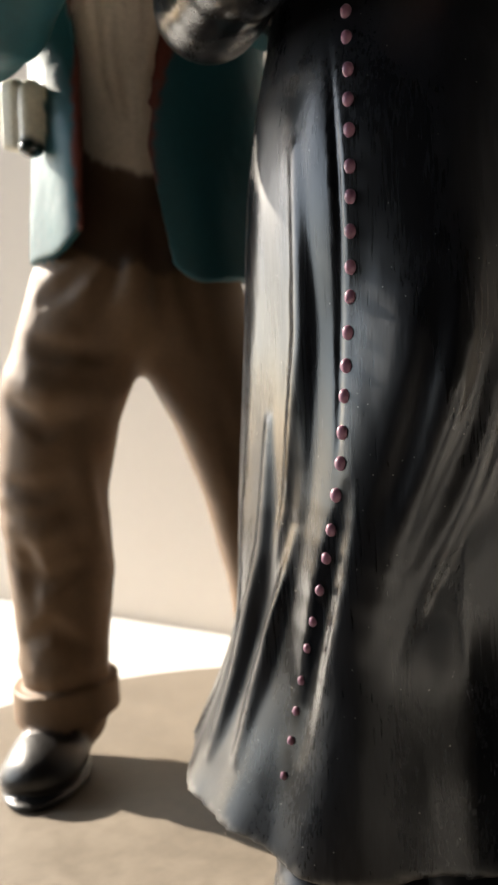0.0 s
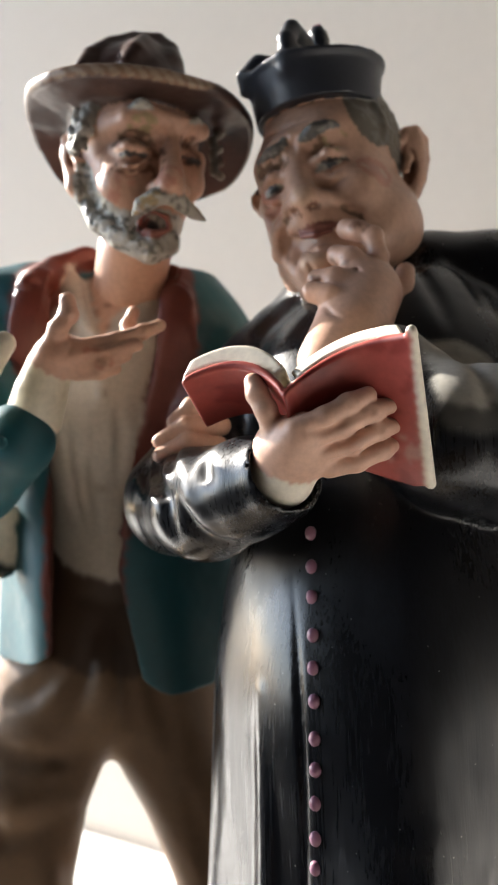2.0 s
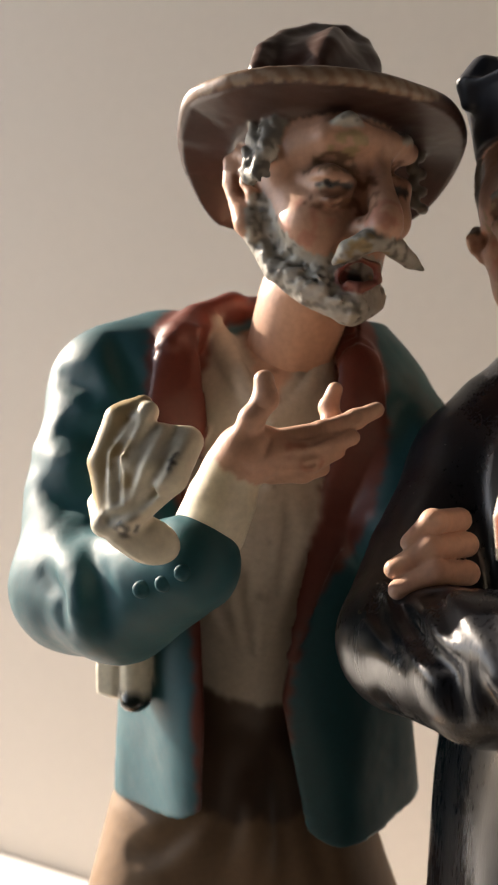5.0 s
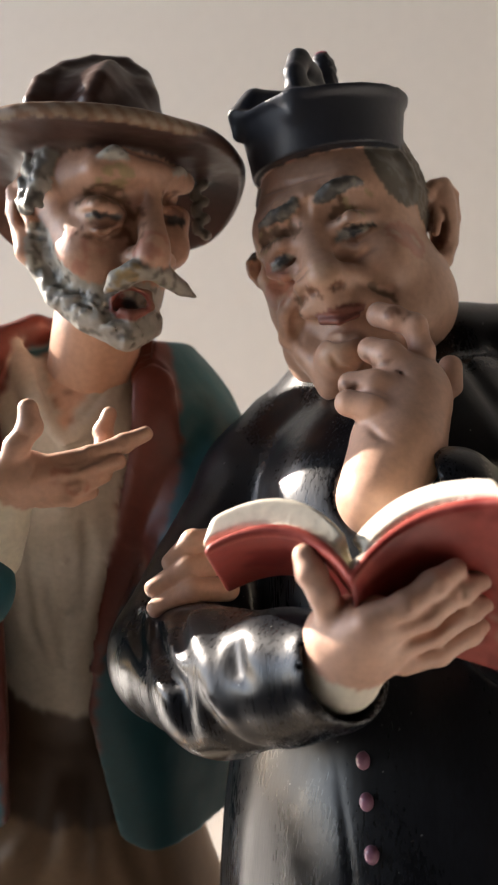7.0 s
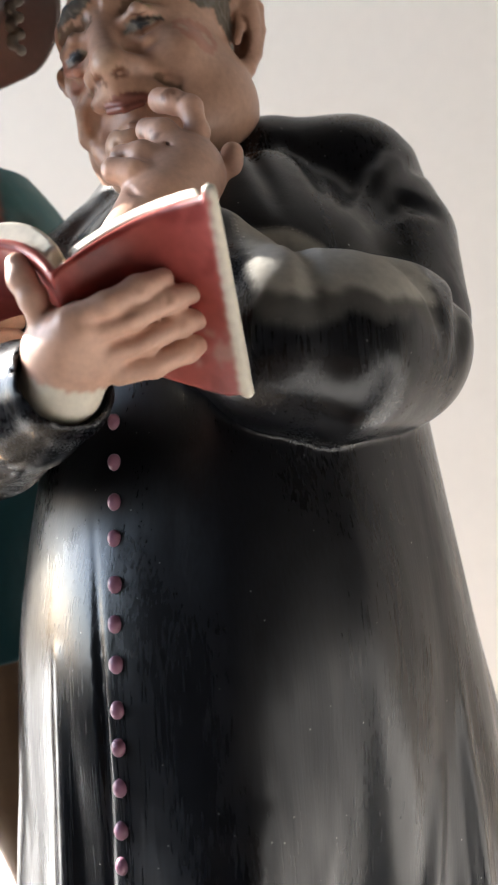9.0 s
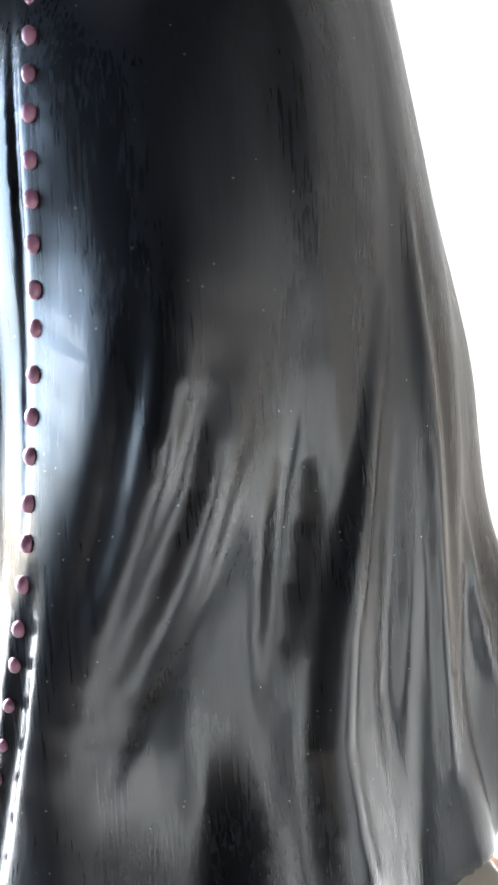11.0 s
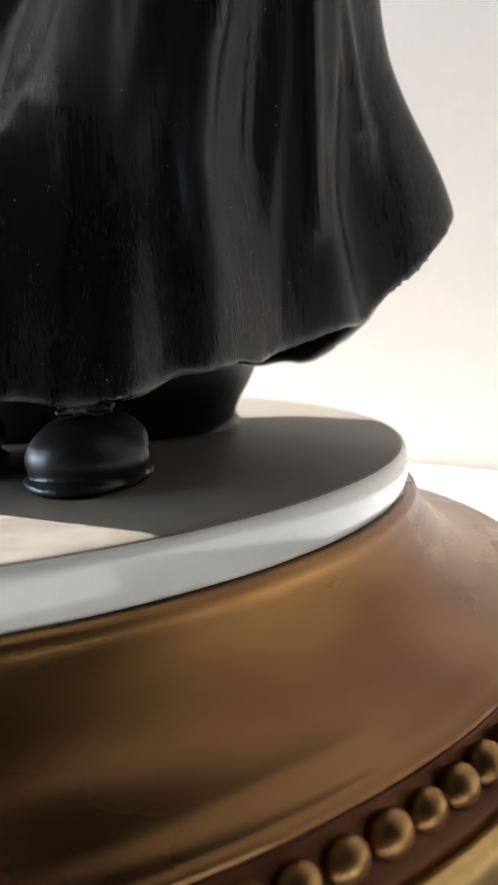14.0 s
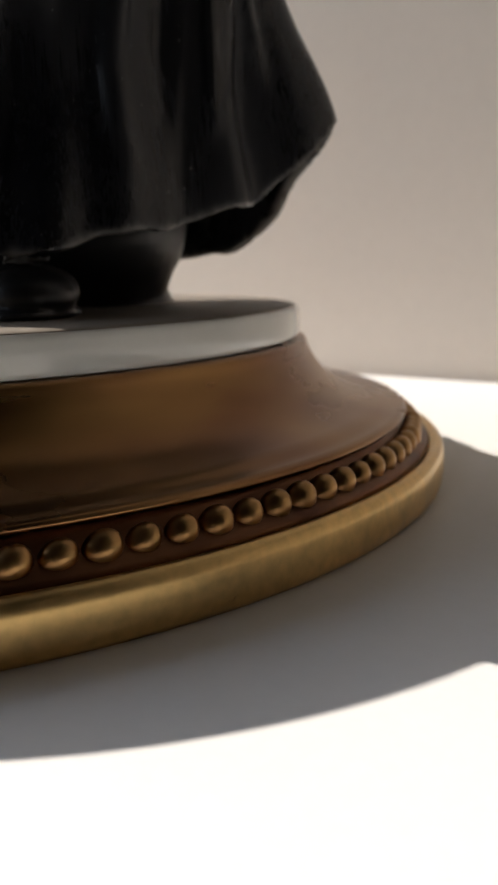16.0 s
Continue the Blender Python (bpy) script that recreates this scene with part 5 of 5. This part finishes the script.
# moustache: two drooping locks, the far one drawn out to a point
voice.add(tube([(10.1, -19.4, 254.1), (7.5, -19.4, 254.2), (4.9, -18.4, 253.2), (3.0, -17.0, 251.9)], [1.2, 1.7, 1.6, 0.5]), 22, 0.6)
voice.add(tube([(10.1, -19.4, 254.1), (12.2, -17.6, 253.5), (14.7, -16.0, 251.8), (16.7, -15.4, 250.5)], [1.3, 1.6, 1.2, 0.35]), 22, 0.6)
lip = ball((9.8, -17.0, 253.0), (9, 5, 4.4), (0, 14, 30))
voice.tint(speckled(lip, 1.0, 0.8), 28, [22])
voice.tint(speckled(lip, 0.8, 0.6, 4), 4, [22, 28])
for c in (((9.6, 253.7), (6.7, 253.5), (3.9, 252.2)), ((10.5, 253.5), (12.9, 252.4), (15.6, 250.9))):
    voice.line(c, 0.4, 0.3, None, 1.0)
# brows
for brow, size in (
    (((3.1, 271.2), (4.8, 272.0), (6.8, 272.1), (8.2, 270.6)), 1.0),
    (((4.0, 272.0), (6.0, 272.4), (7.8, 271.5)), 0.8),
    (((14.4, 269.6), (15.9, 270.9), (17.3, 270.8)), 0.8),
):
    voice.line(brow, size, 0.4, 22, 0.0)
voice.tint(speckled(tube([(3.2, -18.0, 271.5), (6.0, -19.0, 272.2), (8.6, -18.0, 270.6)], 2.2), 0.8, 0.0), 4, [22])
# painted eyes and washes
for spots, paint, size in (
    (((1.1, -18.0, 263.0), (3.1, -18.0, 262.7), (5.5, -18.0, 262.7)), 5, 0.5),
    (((3.1, -18.0, 262.8), (3.7, -18.0, 262.7)), 33, 0.6),
    (((0.1, -18.0, 263.7), (2.8, -18.0, 263.5), (6.1, -18.0, 262.8)), 6, 0.36),
    (((0.7, -18.0, 262.5), (3.0, -18.0, 262.2), (5.7, -18.0, 262.6)), 24, 0.35),
    # far eye: the shade of its recess as a dark streak
    (((12.8, -13.0, 263.5), (14.1, -12.0, 263.6), (15.7, -11.0, 263.3)), 6, 0.7),
):
    voice.tint(tube(list(spots), [size] * len(spots), (1, 6), 0.1), paint, [23, 5, 33, 21, 24])
for c, r, paint, share in (
    ((3.4, -17.0, 266.3), (4.4, 5, 1.8), 31, -0.1),
    ((5.9, -17.0, 268.5), (4.0, 5, 2.4), 28, 0.35),
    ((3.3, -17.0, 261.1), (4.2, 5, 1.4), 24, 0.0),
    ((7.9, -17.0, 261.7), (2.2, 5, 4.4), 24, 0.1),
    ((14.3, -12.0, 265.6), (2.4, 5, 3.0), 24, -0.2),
    ((10.0, -19.0, 257.8), (3.4, 5, 2.4), 21, 0.1),
    ((-0.6, -14.0, 258.5), (4.8, 6, 3.6), 21, 0.2),
):
    voice.tint(speckled(ball(c, r), 1.2, share), paint, [23])
# curls in front of the ears
for n in range(22):
    a = n * 2.399
    u, v = 0.5 + 0.5 * math.cos(a), n / 21
    x = float(np.interp(v, (0, 1), ((-5.5, -14.0, 273.6)[0], (-8.0, -14.0, 266.1)[0]))) + (u - 0.5) * (3.6 - 1.4 * v)
    z = float(np.interp(v, (0, 1), ((-5.5, -14.0, 273.6)[2], (-8.0, -14.0, 266.1)[2])))
    y = -12.2 - 2.2 * u
    size = 0.8 + 0.35 * math.sin(3 * a)
    voice.add(tube([(x + size * math.cos(a + 1.4 * k), y - 0.25 * k, z + size * math.sin(a + 1.4 * k)) for k in range(4)], [0.6, 0.85, 0.8, 0.4]), (4, 22, 4)[n % 3], 0.25)
for n in range(10):
    a = n * 2.1
    x, y, z = (19.4, -4.0, 267.0)
    voice.add(ball((x + 0.9 * math.cos(a), y, z + 4.2 - 0.95 * n), (1.0, 1.2, 0.9)), 4, 0.4)


def brim_form(x, y, z):
    """A soft brim with a rolled edge, curled up at the sides and drooping behind."""
    p, q = x - 4.2, y + 4.0
    away = np.sqrt((p / 23.6) ** 2 + (q / 20.5) ** 2)
    edge = swept(np.arctan2(q, p)[:, :, 0], [0], [(277, 278.8, 279.6, 276.5, 265.5, 262, 264.5, 273, 275)], (-90, -130, -160, 180, 140, 90, 40, -10, -45))[0][:, :, None]
    inner = 274.2 - 0.1 * q
    level = inner + (edge - inner) * np.clip((away - 0.5) / 0.5, 0, 1.2) ** 1.15
    return np.sqrt(np.maximum((away - 1) * 21 + 1.1, 0) ** 2 + (0.8 * (z - level)) ** 2) - 1.05


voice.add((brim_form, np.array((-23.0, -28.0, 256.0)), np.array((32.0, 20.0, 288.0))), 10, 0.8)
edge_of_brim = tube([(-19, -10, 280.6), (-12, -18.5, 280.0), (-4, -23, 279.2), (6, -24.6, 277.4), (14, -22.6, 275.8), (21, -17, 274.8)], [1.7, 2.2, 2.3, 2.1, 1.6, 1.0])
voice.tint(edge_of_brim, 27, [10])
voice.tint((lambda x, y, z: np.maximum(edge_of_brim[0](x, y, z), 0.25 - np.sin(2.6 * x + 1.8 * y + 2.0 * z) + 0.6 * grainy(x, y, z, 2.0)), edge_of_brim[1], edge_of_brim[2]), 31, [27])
# the crown: a dome pinched in front, hollowed at one side
crown = both(ball((3.4, -3, 275.6), (12.6, 13, 16.0), (0, 4, 0)), slab((4, -3, 282), (20, 20, 12), (0, 0, 0), 1))
voice.add(crown, 10, 3)
voice.add(tube([(-6.1, -12.0, 282.9), (-4.7, -9.0, 286.9), (-0.9, -6.0, 290.1), (3.8, -5.0, 291.5), (8.8, -5.0, 291.2), (11.3, -6.0, 288.7), (12.0, -8.0, 285.2)], 1.7), 10, 3)
voice.cut(ball((-0.5, -18.0, 283.7), (4.8, 4.8, 2.0), (0, -20, -8)), 1.2)
voice.add(tube([(6.2, -10.0, 288.8), (4.9, -13.0, 285.6), (3.1, -15.0, 282.3)], [1.2, 1.4, 1.0]), 10, 3)
voice.cut(tube([(-7.1, -14.6, 280.5), (-0.2, -18.6, 278.5), (8.2, -18.0, 278.8), (14.8, -13.0, 279.5)], 0.5), 0.9)
voice.swell((lambda x, y, z: z * 0 - 9 + 0 * x + 0 * y, np.array((-22.0, -30.0, 272.0)), np.array((32.0, 20.0, 298.0))), lambda x, y, z: 0.2 * grainy(x, y, z, 6.0) + 0.06 * grainy(x, y, z, 1.4, 2))
# hands and cloth of the talker
bold = Clay((-44, -38, 190), (34, 0, 240), 0.33)
# the speaking hand
bold.add(tube([(-17.7, -18.0, 213.6), (-15.8, -20.0, 217.8), (-14.0, -21.0, 221.8)], [5.4, 5.0, 4.3]), 18, 0.6)
bold.add(tube([(-14.4, -21.0, 221.4), (-12.3, -22.0, 224.1)], [3.9, 4.3]), 1, 1.2)
bold.add(ball((-11.0, -22.0, 224.6), (4.8, 3.6, 3.8), (0, -10, 0)), 1, 1.6)
bold.add(ball((-7.6, -22.0, 224.0), (4.4, 3.4, 3.0), (0, -14, 0)), 1, 1.6)
fingers(bold, [[(-12.9, -23.5, 225.8), (-11.1, -25.0, 229.0), (-9.0, -25.0, 231.7), (-9.1, -25.0, 234.3)]], 1.75, 1, 0.8)
fingers(
    bold,
    [
        [(-6.7, -22.6, 226.1), (-1.0, -22.6, 226.9), (4.0, -21.4, 228.3), (7.3, -20.6, 229.5)],
        [(-6.0, -23.4, 224.3), (-0.9, -23.8, 224.8), (3.1, -23.0, 225.7)],
        [(-6.9, -22.8, 222.5), (-3.0, -23.4, 222.5), (0.9, -22.8, 223.9)],
        [(-8.6, -21.6, 221.2), (-4.2, -22.4, 221.1), (-1.3, -22.0, 221.6)],
        [(-0.1, -19.0, 226.3), (1.2, -17.6, 228.8), (0.9, -17.0, 230.4), (2.1, -16.6, 233.0)],
    ],
    1.4,
    1,
    0.35,
)
for c in (((-7.9, 225.5), (-3.2, 225.2), (1.6, 226.5)), ((-8.0, 223.6), (-4.1, 223.5), (-0.2, 224.3)), ((-8.9, 222.3), (-5.0, 222.0), (-1.8, 222.5)), ((-8.1, 227.8), (-8.8, 225.6), (-9.9, 223.3)), ((-13.4, 223.6), (-12.3, 222.0), (-10.9, 221.2)), ((-0.6, 227.9), (-0.3, 226.3)), ((3.8, 229.2), (4.2, 227.5)), ((-10.4, 231.0), (-8.9, 229.8))):
    bold.line(c, 0.4, 0.4, None, 0.8)
bold.tint(ball((7.4, -21.6, 229.7), (0.9, 1.6, 0.8)), 30, [1])
bold.tint(speckled(ball((-4.9, -24.0, 223.3), (5, 3, 2.2)), 1.0, 0.3), 21, [1])
# white cloth over the forearm: two thick folded leaves, gathered in a ring, with a striped hanging end
bold.add(ball((-29.5, -26.0, 224.1), (3.5, 2.8, 8.6), (0, 12, 0)), 18, 1.4)
bold.add(tube([(-30.8, -28.0, 217.7), (-31.5, -27.0, 224.2), (-29.0, -27.0, 229.8), (-25.9, -27.0, 231.6)], [1.8, 2.2, 2.2, 1.5]), 28, 0.8)
bold.add(tube([(-29.9, -29.0, 218.1), (-28.7, -29.5, 224.7), (-25.1, -28.5, 230.6)], [1.6, 1.9, 1.5]), 18, 0.6)
bold.add(tube([(-28.9, -29.5, 218.0), (-25.9, -30.5, 223.2), (-23.6, -29.0, 227.3)], [1.9, 2.4, 1.8]), 18, 0.6)
bold.add(tube([(-27.6, -29.5, 217.6), (-23.0, -31.0, 222.2), (-20.1, -29.0, 226.3)], [2.1, 2.9, 2.2]), 18, 0.6)
bold.add(ball((-24.2, -28.0, 223.0), (3.4, 2.4, 6.4), (0, 32, 0)), 18, 1.0)
bold.add(tube([(-33.0, -26.0, 218.8), (-31.8, -28.5, 216.0), (-28.5, -30.0, 216.6), (-24.6, -29.0, 219.1)], [1.2, 1.7, 1.7, 1.2]), 18, 0.6)
bold.add(ball((-26.3, -28.2, 213.5), (4.7, 1.8, 3.2), (0, 24, 0)), 18, 0.8)
bold.add(ball((-29.1, -28.6, 214.6), (2.6, 1.6, 2.2), (0, 10, 0)), 18, 0.8)
for c, size in ((((-29.7, -31.0, 219.3), (-29.7, -30.5, 224.8), (-27.1, -30.5, 229.3)), 0.7), (((-28.5, -32.0, 219.6), (-26.9, -32.6, 224.1), (-24.2, -31.0, 228.7)), 0.8), (((-27.1, -32.4, 218.8), (-23.9, -33.6, 223.2), (-21.7, -32.0, 226.8)), 0.8), (((-31.0, -30.6, 216.7), (-27.5, -32.0, 217.8), (-24.6, -32.0, 220.0)), 0.6)):
    bold.cut(tube(list(c), size), 0.8)
for path in (((-27.4, -33.0, 221.3), (-27.0, -33.0, 223.3)), ((-22.9, -33.0, 221.7), (-22.1, -33.0, 224.0), (-21.4, -33.0, 225.9)), ((-25.5, -33.0, 226.7), (-24.2, -33.0, 227.1))):
    bold.tint(tube(list(path), [0.42] * len(path), (1, 14)), 6, [18])
for n in range(3):
    bold.tint(tube([(-26.7 + 0.95 * n, -31, 213.6 - 0.9 * n), (-24.4 + 0.95 * n, -31, 216.4 - 0.9 * n)], [0.4, 0.34], (1, 14)), 6, [18, 28])
for n in range(5):
    bold.tint(tube([(-30.6 + 0.75 * n, -31, 213.4 - 0.2 * n), (-29.6 + 0.75 * n, -31, 216.2 - 0.2 * n)], [0.3, 0.26], (1, 14)), 29, [18, 28])
bold.tint(speckled(ball((-29.7, -28.0, 223.3), (3.4, 6, 6)), 2.0, 0.2), 28, [18])
# three buttons on the sleeve
for x, z, size in ((-27.6, 206.4, 1.35), (-24.5, 207.2, 1.3), (-21.8, 208.7, 1.25)):
    y = talker.front(x, z)
    bold.add(ball((x, y, z), (size, 0.8, size)), 11, 0.2)
    bold.cut(ball((x, y - 1.0, z), (0.62 * size, 0.5, 0.62 * size)), 0.2)
# the far hand, laid on the reader's sleeve
fingers(
    bold,
    [
        [(17.8, -23.0, 213.1), (12.8, -27.4, 213.5), (9.5, -27.6, 210.8)],
        [(18.0, -25.0, 209.8), (11.7, -29.0, 210.0), (6.8, -28.6, 207.5)],
        [(17.3, -27.0, 206.1), (12.0, -30.4, 207.0), (6.9, -30.0, 204.9)],
    ],
    1.65,
    1,
    0.3,
)

statue = fired("statue", [talker, voice, bold], PALETTE)
tagged(statue, "painted porcelain bearded man in a brown hat and teal coat", "statue", "figures on the base")

# Beads of the pedestal, last
bead_mesh = bpy.data.meshes.new("bead")
bead = bmesh.new()
bmesh.ops.create_icosphere(bead, subdivisions=3, radius=0.0025)
for f in bead.faces:
    f.smooth = True
bead.to_mesh(bead_mesh)
bead.free()
bead_mesh.materials.append(GILT_BEAD)
BEADS = 130
for k in range(BEADS):
    angle = 2 * math.pi * (k + 0.67) / BEADS
    ob = new("bead", bead_mesh)
    ob.parent = pedestal
    size = random.uniform(0.93, 1.05)
    ob.matrix_basis = Matrix.LocRotScale((0.1286 * math.cos(angle), 0.1286 * math.sin(angle), 0.0079), Euler((0.6, 0, angle)), (size, size * 1.24, size * 1.02))
